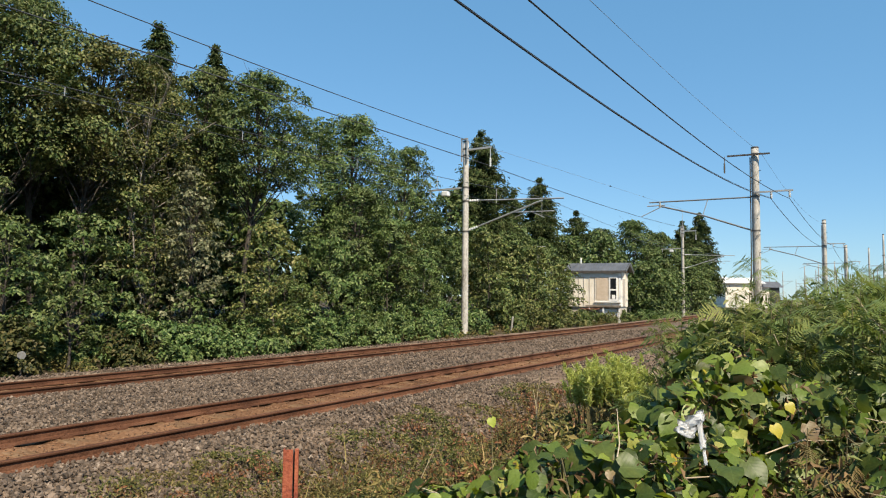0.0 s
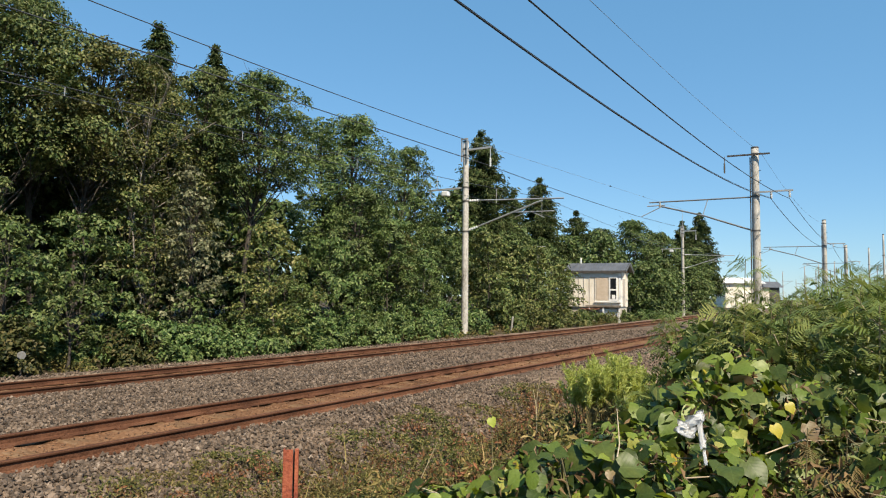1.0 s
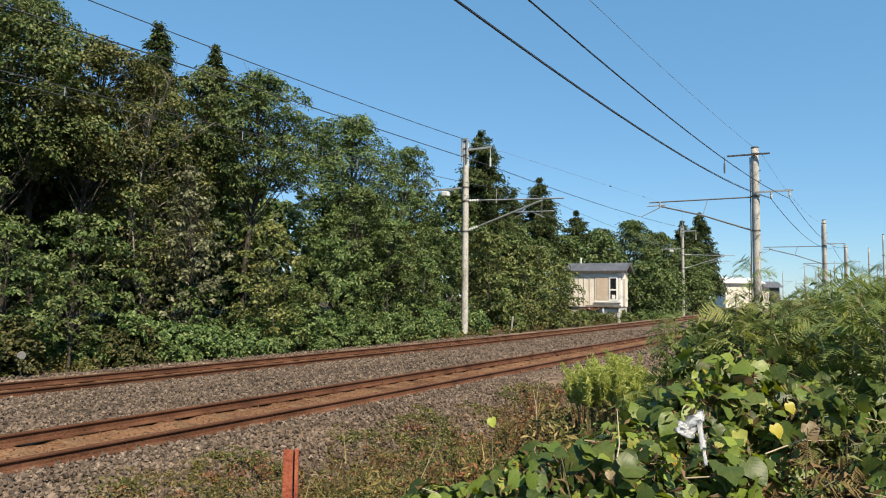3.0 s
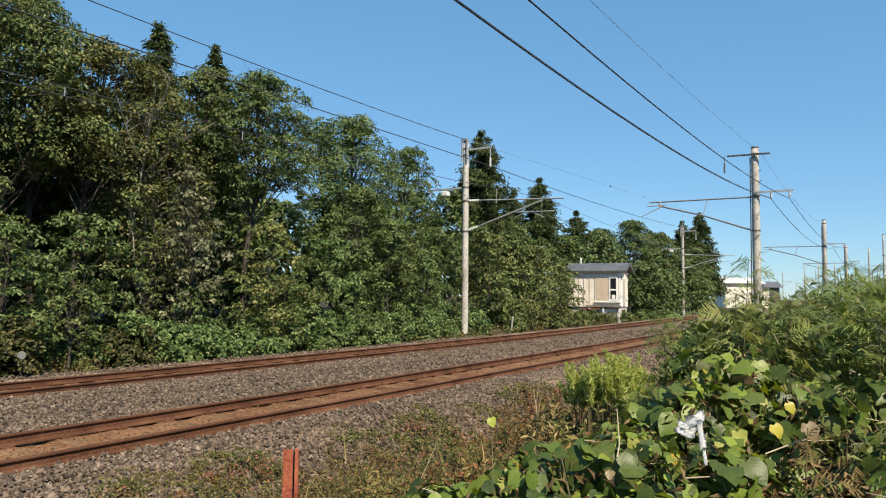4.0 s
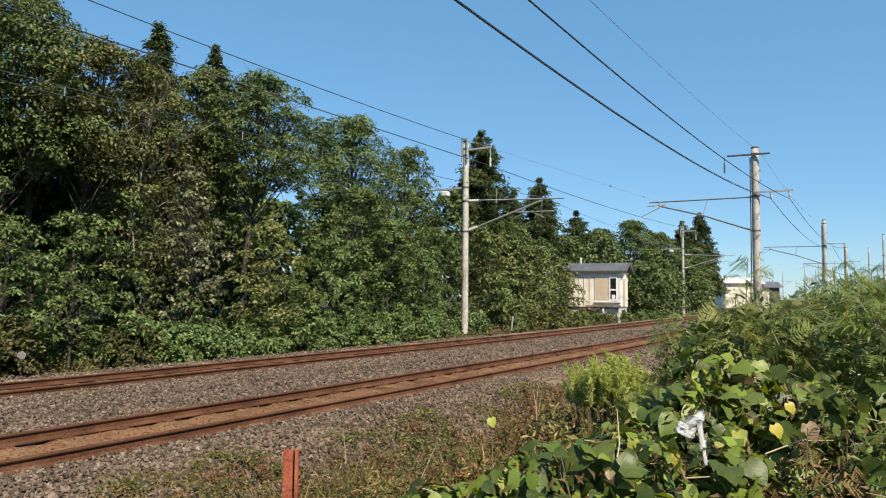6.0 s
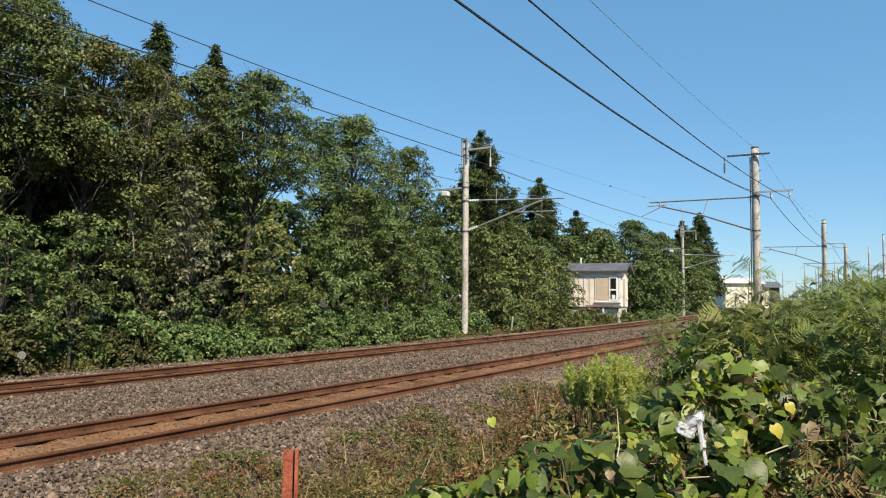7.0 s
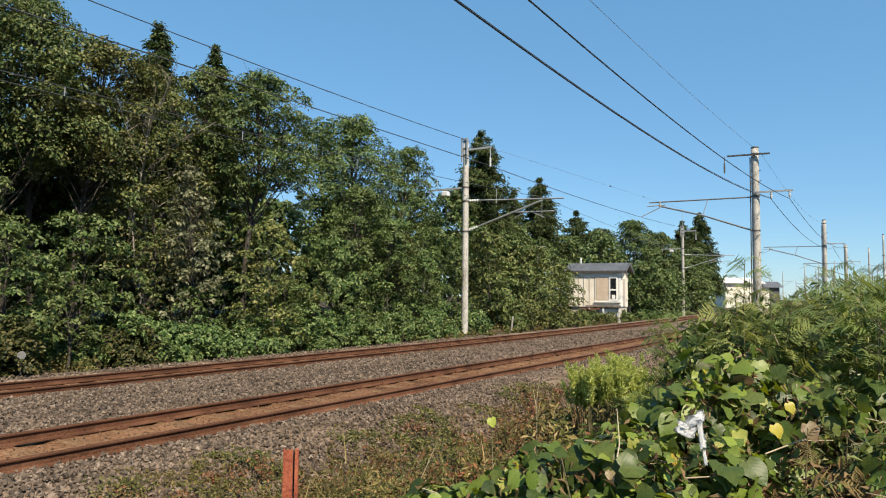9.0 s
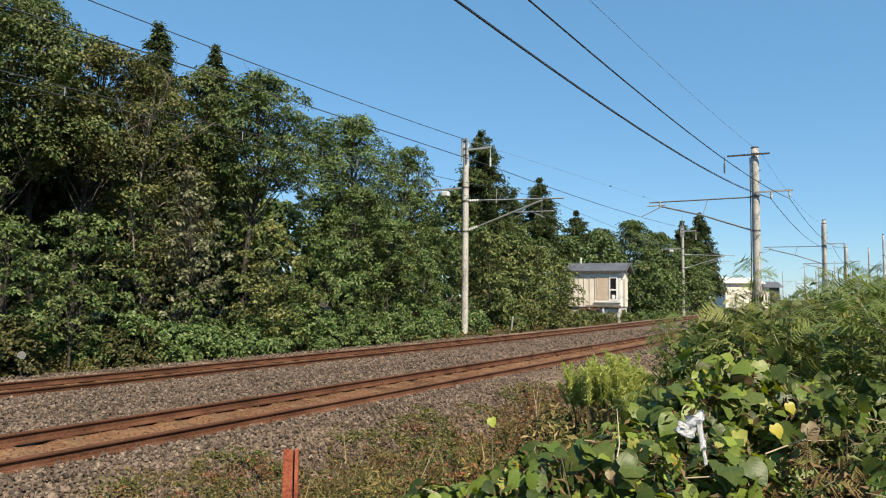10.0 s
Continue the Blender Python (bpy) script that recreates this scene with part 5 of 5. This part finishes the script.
# mounds: x, y, radius across, radius along, top
MOUNDS = [(-1.78, 2.72, 0.28, 0.34, 0.74), (-1.5, 2.6, 0.38, 0.42, 0.80), (-1.25, 2.75, 0.42, 0.5, 0.95), (-1.0, 2.95, 0.45, 0.5, 1.02), (-1.08, 3.4, 0.40, 0.5, 1.0), (-0.82, 3.65, 0.42, 0.55, 1.18), (-0.68, 4.1, 0.42, 0.6, 1.32),
          (-0.96, 4.7, 0.36, 0.7, 1.43), (-1.2, 5.6, 0.36, 0.9, 1.45), (-0.6, 4.8, 0.5, 0.8, 1.52), (-0.9, 5.5, 0.46, 0.8, 1.52), (-0.25, 5.3, 0.55, 0.9, 1.62), (0.15, 5.8, 0.7, 1.0, 1.70), (-0.3, 3.8, 0.42, 0.6, 1.20), (-0.05, 4.5, 0.5, 0.7, 1.54),
          (0.5, 4.9, 0.7, 0.9, 1.54), (1.1, 5.8, 0.9, 1.2, 1.60), (-0.6, 3.15, 0.38, 0.45, 0.98), (-1.0, 6.7, 0.4, 0.9, 1.50), (-0.5, 6.8, 0.55, 0.9, 1.64), (0.05, 7.0, 0.6, 1.0, 1.76), (0.7, 7.2, 0.8, 1.1, 1.80), (-0.05, 3.6, 0.45, 0.5, 1.02), (-0.25, 3.25, 0.4, 0.45, 0.85)]


def mound_top(x, y):
    z = np.zeros_like(x)
    for mx, my, rx, ry, h in MOUNDS:
        d2 = ((x - mx) / rx) ** 2 + ((y - my) / ry) ** 2
        z = np.maximum(z, h * np.sqrt(np.clip(1 - d2, 0, 1)) ** 0.8)
    return z


def thicket_points(n, x0, x1, y0, y1, rng, skin=0.45):
    """Points in the upper skin of the mounds."""
    x, y = rng.uniform(x0, x1, n), rng.uniform(y0, y1, n)
    top = mound_top(x, y)
    z = top - skin * rng.random(n) ** 1.6 * top
    slope = np.stack([mound_top(x - 0.06, y) - mound_top(x + 0.06, y), mound_top(x, y - 0.06) - mound_top(x, y + 0.06), np.full(n, 0.12)], 1)
    keep = (top > 0.12) & (z > 0.02)
    return np.stack([x, y, z], 1)[keep], unit(slope)[keep]


def thicket():
    t = thing("climbing_vine", -0.9, 3.0, -0.1, "climbing vine with broad heart-shaped green leaves over the bank", "vine")
    base = Vector((-0.9, 3.0, -0.1))
    rng = np.random.default_rng(41)
    # runners
    for k in range(34):
        p, _ = thicket_points(40, -1.8, 0.4, 2.2, 5.0, rng, 0.3)
        if len(p) < 3:
            continue
        a = p[0]
        near = p[np.argsort(np.linalg.norm(p - a, axis=1))[:6]]
        pts = [Vector((a[0] * 0.9 - 0.05, a[1] * 0.95 + 0.1, 0)), *[Vector(q) for q in near[[0, 2, 4]]]]
        st = [[], []]
        tube(st, [q - base for q in pts], [0.007, 0.006, 0.005, 0.003], 5)
        mesh_part("runner", raw_mesh("runner", st[0], st[1], M_STEM, True), t)
    # broad leaves in front, one by one
    p, n = thicket_points(4100, -2.08, -0.35, 2.05, 4.0, rng, 0.5)
    pick = np.argsort(p[:, 1] - 0.5 * p[:, 0] - 1.2 * p[:, 2])[:235]
    chosen = np.zeros(len(p), bool)
    chosen[pick] = True
    def place(i):
        nn = n[i] * 0.6 + np.array([0.3, -0.2, 0.6]) + rng.normal(size=3) * 0.6
        tip = n[i] * np.array([1, 1, 0]) + np.array([0, 0, -0.7]) + rng.normal(size=3) * 0.6
        return leaf_frame(Vector(p[i]) - base, nn, tip, 0.035 + 0.085 * rng.random() ** 1.5)
    for i in np.nonzero(chosen)[0]:
        q = rng.random()
        mat = M_BROAD if q < 0.72 else M_BROAD_DARK if q < 0.98 else M_YELLOW if q < 0.99 else M_WITHER
        mesh_part("leaf", LEAF_ME[mat][int(rng.integers(8))], t).matrix_basis = place(i)
    # the leaves beneath and behind, joined
    for mat, rows, name in ((M_BROAD, np.nonzero(~chosen)[0], "under_leaf"),):
        V, F, UV, k = [], [], [], 0
        for i in rows:
            m = np.array(place(i))
            v, f = BLADES[int(rng.integers(8))]
            V.append(v @ m[:3, :3].T + m[:3, 3])
            UV.append(v[:, :2])
            F.append(f + k)
            k += len(v)
        tagged(mesh_part(name, raw_mesh(name, np.concatenate(V), np.concatenate(F), mat, True, np.concatenate(UV)), t), kind="stuff")
    return t


vine = thicket()
for k, (x, y, z, size, mat) in enumerate([(-1.48, 2.67, 1.06, 0.042, M_LIME_LEAF), (-0.40, 3.36, 1.14, 0.05, M_YELLOW), (-0.45, 3.3, 1.05, 0.06, M_YELLOW), (-0.33, 3.35, 1.06, 0.08, M_WITHER), (-0.9, 2.6, 0.78, 0.06, M_YELLOW)]):
    mesh_part("leaf", LEAF_ME[mat][k], vine).matrix_basis = leaf_frame(Vector((x + 0.9, y - 3.0, z + 0.1)), (0.45, -0.75, 0.45), (0.3, 0.1, -1), size)
rng = np.random.default_rng(47)
for x0, x1, y0, y1, n, mat in ((-0.82, -0.36, 3.85, 4.25, 26, M_BROAD), (-1.06, -0.84, 3.45, 3.8, 12, M_BROAD), (-0.5, -0.1, 3.5, 4.1, 14, M_BROAD_DARK), (-1.3, -1.0, 4.0, 5.2, 10, M_BROAD)):
    for k in range(n):
        x, y = rng.uniform(x0, x1), rng.uniform(y0, y1)
        z = float(mound_top(np.array([x]), np.array([y]))[0]) * rng.uniform(0.82, 1.02)
        nn = np.array([0.45, -0.55, 0.5]) + rng.normal(size=3) * 0.45
        mesh_part("leaf", LEAF_ME[mat][k % 8], vine).matrix_basis = leaf_frame(Vector((x + 0.9, y - 3.06, z + 0.12)), nn, (rng.normal() * 0.5, rng.normal() * 0.3, -1), 0.075 + 0.075 * rng.random())
st = [[], []]
tube(st, [(-0.55, -0.32, 0.55), (-0.57, -0.33, 0.9), (-0.575, -0.33, 1.14)], [0.004, 0.003, 0.002], 5)
mesh_part("runner", raw_mesh("runner", st[0], st[1], M_STEM, True), vine)


M_TWIG = surface("pale_dry_twig", [(0.1, (0.22, 0.16, 0.10)), (0.6, (0.42, 0.34, 0.23)), (0.9, (0.60, 0.52, 0.40))], 5, 50, 0.85, bump=0.2)


def dry_twigs():
    """Forked dry twigs caught among the leaves."""
    rng = np.random.default_rng(46)
    p, n = thicket_points(900, -1.75, 0.2, 2.2, 4.6, rng, 0.16)
    for i in range(46):
        c = Vector(p[i * 7 % len(p)]) + Vector(n[i * 7 % len(p)]) * 0.01
        d = Vector((rng.normal(), rng.normal() * 0.6, rng.normal() * 0.6 + 0.25)).normalized()
        L = 0.07 + 0.14 * rng.random()
        k = Vector(rng.normal(size=3)) * 0.02
        st = [[], []]
        tube(st, [c - d * L, c + k, c + d * L * 0.8 - Vector((0, 0, 0.02))], [0.0035, 0.003, 0.0015], 5)
        if i % 2:
            e = (d + Vector(rng.normal(size=3)) * 0.5).normalized() * L * 0.6
            tube(st, [c + k, c + k + e], [0.0025, 0.001], 4)
        tw = new("dry_twig", raw_mesh("dry_twig", st[0], st[1], M_TWIG, True))
        tagged(tw, "pale dry twig caught in the vine", "twig", "twigs in the vine")


dry_twigs()


def back_thicket():
    """The rest of the thicket: broad and narrow leaves on tall stems."""
    t = thing("thicket", 0.3, 4.8, -0.05, "tall tangled thicket of vine and herb leaves", "bush")
    base = np.array([0.3, 4.8, -0.05])
    rng = np.random.default_rng(42)
    p, n = thicket_points(4600, -1.9, 2.0, 3.3, 7.4, rng, 0.6)
    V, F, UV, k = {}, {}, {}, {}
    for i in range(len(p)):
        nn = n[i] * 0.7 + np.array([0.35, -0.25, 0.4]) + rng.normal(size=3) * 0.8
        tip = n[i] * np.array([1, 1, 0]) + np.array([0, 0, -0.8]) + rng.normal(size=3) * 0.6
        m = np.array(leaf_frame(Vector(p[i] - base), nn, tip, 0.05 + 0.085 * rng.random() ** 1.3))
        q = rng.random()
        if rng.random() < np.interp(p[i][2], [1.15, 1.42], [0.25, 0.9]):
            continue
        mat = (M_BROAD if q < 0.38 else M_BROAD_DARK if q < 0.89 else M_YELLOW if q < 0.90 else M_WITHER if q < 0.945 else M_BROAD_DARK)
        v, f = BLADES[int(rng.integers(8))]
        V.setdefault(mat, []).append(v @ m[:3, :3].T + m[:3, 3])
        UV.setdefault(mat, []).append(v[:, :2])
        F.setdefault(mat, []).append(f + k.get(mat, 0))
        k[mat] = k.get(mat, 0) + len(v)
    for mat in V:
        tagged(mesh_part("foliage", raw_mesh("foliage", np.concatenate(V[mat]), np.concatenate(F[mat]), mat, True, np.concatenate(UV[mat])), t), kind="stuff")
    # slender herb leaves through it
    p, n = thicket_points(52000, -1.9, 1.4, 3.2, 7.6, rng, 0.5)
    stay = (p[:, 1] > 4.5) | (rng.random(len(p)) < 0.35)
    p, n = p[stay], n[stay]
    p = p + rng.normal(size=p.shape) * 0.05
    v, f = leaf_arrays(rng, p - base, n * 0.6 + rng.normal(size=p.shape) * 0.6 + np.array([0.2, 0, 0.4]), 0.03 + 0.05 * rng.random(len(p)), 0.34, 0.4)
    tagged(mesh_part("herb_foliage", raw_mesh("herb_foliage", v, f, M_HERB), t), kind="stuff")
    st = [[], []]
    for i in range(120):
        q = p[i * 30 % len(p)] - base
        tube(st, [(q[0] * 0.9, q[1] * 0.9, 0), (q[0] * 0.97, q[1], q[2] * 0.6), tuple(q)], [0.008, 0.006, 0.003], 5)
    tagged(mesh_part("brushwood", raw_mesh("brushwood", st[0], st[1], M_STEM, True), t), kind="stuff")
    return t


back_thicket()


# brown litter and dry stems low in the thicket
rng = np.random.default_rng(45)
q = np.stack([rng.uniform(-0.6, 0.4, 5200), rng.uniform(2.6, 3.7, 5200), 0.15 + 0.78 * rng.random(5200)], 1)
q[:, 2] *= np.clip(0.75 + 0.5 * (q[:, 1] - 2.9), 0.5, 1.3)
M_LITTER = foliage("dry_brown_litter", [(0.0, (0.05, 0.028, 0.014)), (0.5, (0.15, 0.09, 0.045)), (0.9, (0.28, 0.18, 0.09)), (1.0, (0.40, 0.31, 0.18))], (0.10, 0.10, 0.035), 0.5, scale=4.0)
more, _ = thicket_points(5200, -1.9, -0.3, 2.1, 4.2, rng, 0.75)
q = np.concatenate([q, more])
lv, lf = leaf_arrays(rng, q, rng.normal(size=q.shape) + np.array([0.2, -0.3, 0.4]), 0.02 + 0.05 * rng.random(len(q)), 0.32, 0.5)
tagged(new("dry_undergrowth", raw_mesh("dry_undergrowth", lv, lf, M_LITTER)), "dry brown undergrowth beneath the thicket", "undergrowth", kind="stuff")

# ---- feathery tall herbs, swaying ----
def frond_arrays(rng, s0, d, side, L, n=17):
    """One arching frond in a single piece: a thin rib with narrow leaflets on both sides."""
    V, F = [], []
    up = np.array([0, 0, 1.0])
    m = 2 * n + 1
    for j in range(m):
        q = j / (m - 1)
        c = s0 + d * L * q + up * L * (1.0 * q - 1.0 * q * q)
        V += [c - side * 0.0015, c + side * 0.0015]
    for j in range(m - 1):
        a = 2 * j
        F += [(a, a + 1, a + 3), (a, a + 3, a + 2)]
    for k in range(1, n):
        q = (2 * k + 0.5) / (m - 1)
        wl = L * 0.34 * math.sin(math.pi * (0.14 + 0.8 * q)) + 0.012
        for s in (0, 1):
            a, b = 4 * k + s, 4 * k + 2 + s
            w = (side * (2 * s - 1) + d * rng.uniform(0.35, 0.7) + up * rng.uniform(-0.4, 0.15)) * wl
            c = (V[a] + V[b]) / 2
            e = np.array(d) * min(wl * 0.14, L * 0.022)
            o = len(V)
            V += [c + w * 0.4 - e, c + w * 0.4 + e, c + w]
            t3 = [(a, o, o + 1), (a, o + 1, b), (o, o + 2, o + 1)]
            F += t3 if s else [(x, z, y) for x, y, z in t3]
    return np.array(V), np.array(F)


def herb(x, y, z0, h, seed, label="tall feathery green herb with arching fronds", fronds=15, length=0.34, material=None, spread=1.0, low=0.35):
    """One stem with arching fronds of narrow leaflets."""
    rng = np.random.default_rng(seed)
    t = thing("feathery_herb", x, y, z0, label, "plant", "feathery herbs of the thicket")
    st = [[], []]
    bx, by = rng.normal(size=2) * 0.05
    def stem(k):
        return np.array([bx * k * k, by * k * k, h * k])
    tube(st, [tuple(stem(k / 5)) for k in range(6)], [0.008 * (1 - 0.7 * k / 5) for k in range(6)], 5)
    mesh_part("stalk", raw_mesh("stalk", st[0], st[1], M_STEM, True), t)
    for i in range(fronds):
        k = low + (1 - low) * (i + 0.5) / fronds
        a = i * 2.4 + rng.random()
        L = length * (1.15 - 0.5 * k) * (0.8 + 0.4 * rng.random()) * spread
        d = np.array([math.cos(a), math.sin(a), 0])
        side = np.array([-d[1], d[0], 0])
        s0 = stem(k)
        V, F = frond_arrays(rng, s0, d, unit((side + np.array([0, 0, rng.normal() * 0.45]))[None])[0], L)
        mesh_part("frond", raw_mesh("frond", V, F, material or M_FEATHER), t)
    return t


rng = np.random.default_rng(51)
HERBS = []
for i in range(130):
    x = rng.uniform(-1.4, 0.9)
    y = rng.uniform(4.2, 7.4)
    top = float(mound_top(np.array([x]), np.array([y]))[0])
    if top < 0.9 or x < -0.21 * y:
        continue
    HERBS.append(herb(x, y, -0.05, min(1.83, top + rng.uniform(0.02, 0.19) + (0.05 if x > -0.5 else 0.0)), 600 + i, length=0.34, fronds=12, low=0.5, material=M_GOLDEN if x < -0.35 and i % 5 < 3 else None))
for i, (x, y, h) in enumerate([(-0.92, 5.25, 1.92), (-0.86, 5.3, 1.78), (-0.30, 6.0, 1.88), (-0.2, 5.9, 1.8), (-0.12, 6.2, 1.88), (-1.36, 5.3, 1.52), (-1.3, 5.0, 1.5)]):
    HERBS.append(herb(x, y, -0.05, h, 630 + i, "slender feathery herb rising above the thicket", fronds=22, length=0.24, low=0.6))
N_TALL = len(HERBS)
# reddish dying fronds and ferns lower in the thicket
M_FERN = foliage("dying_fern", [(0.0, (0.10, 0.08, 0.03)), (0.5, (0.20, 0.15, 0.06)), (1.0, (0.30, 0.20, 0.09))], (0.12, 0.12, 0.04), 0.5, scale=3.0)
for i, (x, y, h) in enumerate([(-0.36, 3.35, 1.1), (-0.2, 3.2, 0.85), (-0.15, 3.5, 1.0), (-0.3, 3.0, 0.7), (-0.5, 2.9, 0.72), (-0.1, 2.9, 0.62), (-0.02, 3.2, 0.8)]):
    herb(x, y, -0.05, h, 640 + i, "browning fern in the thicket", fronds=9, length=0.26, material=M_FERN if i % 2 == 0 else M_FEATHER, low=0.4)
M_PALE_HERB = foliage("pale_herb_leaves", [(0.0, (0.29, 0.35, 0.09)), (0.5, (0.48, 0.54, 0.16)), (1.0, (0.66, 0.70, 0.27))], (0.47, 0.51, 0.16), 0.3, scale=3.0, through_light=0.4)
# the pale bushy one beside the track, and its neighbours
for i, (x, y, h) in enumerate([(-1.95, 6.2, 0.95), (-1.75, 6.0, 1.1), (-1.6, 5.5, 1.1), (-1.42, 5.2, 1.15), (-1.5, 5.5, 1.66), (-1.7, 6.6, 1.3)]):
    HERBS.append(herb(x, y, -0.3, h, 660 + i, "bushy pale green herb beside the ballast", fronds=20, length=0.26, material=M_FEATHER, low=0.5))

def brush_herb(x, y, z0, h, seed):
    """A pale herb of many fine upright shoots, fanning out at the top."""
    rng = np.random.default_rng(seed)
    t = thing("brush_herb", x, y, z0, "pale yellow-green brush-like herb beside the ballast", "plant", "pale herbs by the ballast")
    st = [[], []]
    P, N, T = [], [], []
    for i in range(16):
        a, q = rng.random() * 6.283, rng.random() ** 0.6
        e = Vector((math.cos(a) * q * 0.26, math.sin(a) * q * 0.26, h * (0.84 + 0.2 * rng.random())))
        m = Vector((e.x * 0.4, e.y * 0.4, h * 0.6))
        tube(st, [(0, 0, 0), m, e], [0.005, 0.004, 0.001], 4)
        for k in range(80):
            f = 0.25 + 0.75 * rng.random()
            c = m.lerp(e, f)
            d = np.array([rng.normal() * 0.7, rng.normal() * 0.7, 0.9])
            P.append(np.array(c) + d * 0.02)
            T.append(d)
            N.append(rng.normal(size=3) + np.array([0.4, -0.3, 0.3]))
    tagged(mesh_part("stalk", raw_mesh("stalk", st[0], st[1], M_STEM, True), t), kind="stuff")
    v, f = leaf_arrays(rng, np.array(P), np.array(N), 0.055 + 0.05 * rng.random(len(P)), 0.12, 0.2, np.array(T))
    mesh_part("shoot_head", raw_mesh("shoot_head", v, f, M_PALE_HERB), t)
    return t


for i, (x, y, h) in enumerate([(-2.62, 6.78, 1.20), (-2.45, 6.85, 1.24), (-2.78, 6.95, 1.12), (-2.3, 7.0, 1.22), (-2.55, 7.2, 1.26), (-2.4, 7.3, 1.24), (-2.7, 7.25, 1.16), (-2.2, 6.8, 1.1), (-2.05, 6.9, 1.0)]):
    HERBS.append(brush_herb(x, y, -0.3, h, 690 + i))

# ---- scrap of white plastic caught in the vine ----
M_PLASTIC = surface("white_plastic_film", [(0.1, (0.94, 0.95, 0.97)), (0.9, (1.0, 1.0, 1.0))], 8, 30, 0.4, bump=0.1)
scrap = thing("plastic_scrap", -0.65, 2.75, 0.83, "crumpled white plastic scrap hanging in the vine", "litter", rz=33)
def crumple(name, w, h, m, seed):
    bm = bmesh.new()
    n = 7
    rows = []
    for i in range(n):
        row = []
        for j in range(n):
            a, b = i / (n - 1) - 0.5, j / (n - 1) - 0.5
            q = noise.noise_vector(Vector((a * 3 + seed, b * 3, seed)))
            row.append(bm.verts.new((a * w + q.x * w * 0.18, q.y * w * 0.35 + abs(a) * w * 0.4, b * h + q.z * h * 0.14)))
        rows.append(row)
    for i in range(n - 1):
        for j in range(n - 1):
            bm.faces.new((rows[i][j], rows[i + 1][j], rows[i + 1][j + 1], rows[i][j + 1]))
    bmesh.ops.solidify(bm, geom=bm.faces[:], thickness=0.002)
    bmesh.ops.transform(bm, matrix=m, verts=bm.verts)
    return part(name, bm, M_PLASTIC, scrap, smooth=True)
crumple("flap", 0.085, 0.05, pose(0.01, 0, 0.30, 20, -20, 0), 1.0)
crumple("flap", 0.075, 0.05, pose(-0.035, -0.02, 0.265, 0, 25, 0), 2.0)
crumple("strip", 0.024, 0.11, pose(0.022, -0.02, 0.245, 0, -8, 10), 3.0)
crumple("strip", 0.016, 0.06, pose(0.034, -0.02, 0.165, 0, -10, 20), 4.0)


# ---- what moves: the herbs in a light wind ----
def motions():
    for i, ob in enumerate(HERBS):
        if i % 3 and i < N_TALL - 7:
            continue
        home = ob.matrix_basis.copy()
        r = random.Random(800 + i)
        f1, f2, p1, p2 = r.uniform(0.28, 0.5), r.uniform(0.7, 1.1), r.uniform(0, 6.28), r.uniform(0, 6.28)
        amp = r.uniform(0.7, 1.6)
        rows = []
        for k in range(41):
            t = k * 0.25
            s = math.sin(6.283 * f1 * t + p1) + 0.5 * math.sin(6.283 * f2 * t + p2)
            c = math.cos(6.283 * f1 * t + p2) * 0.6
            rows.append((t, home @ pose(0, 0, 0, amp * s, amp * c, 0)))
        walk(ob, rows)


motions()
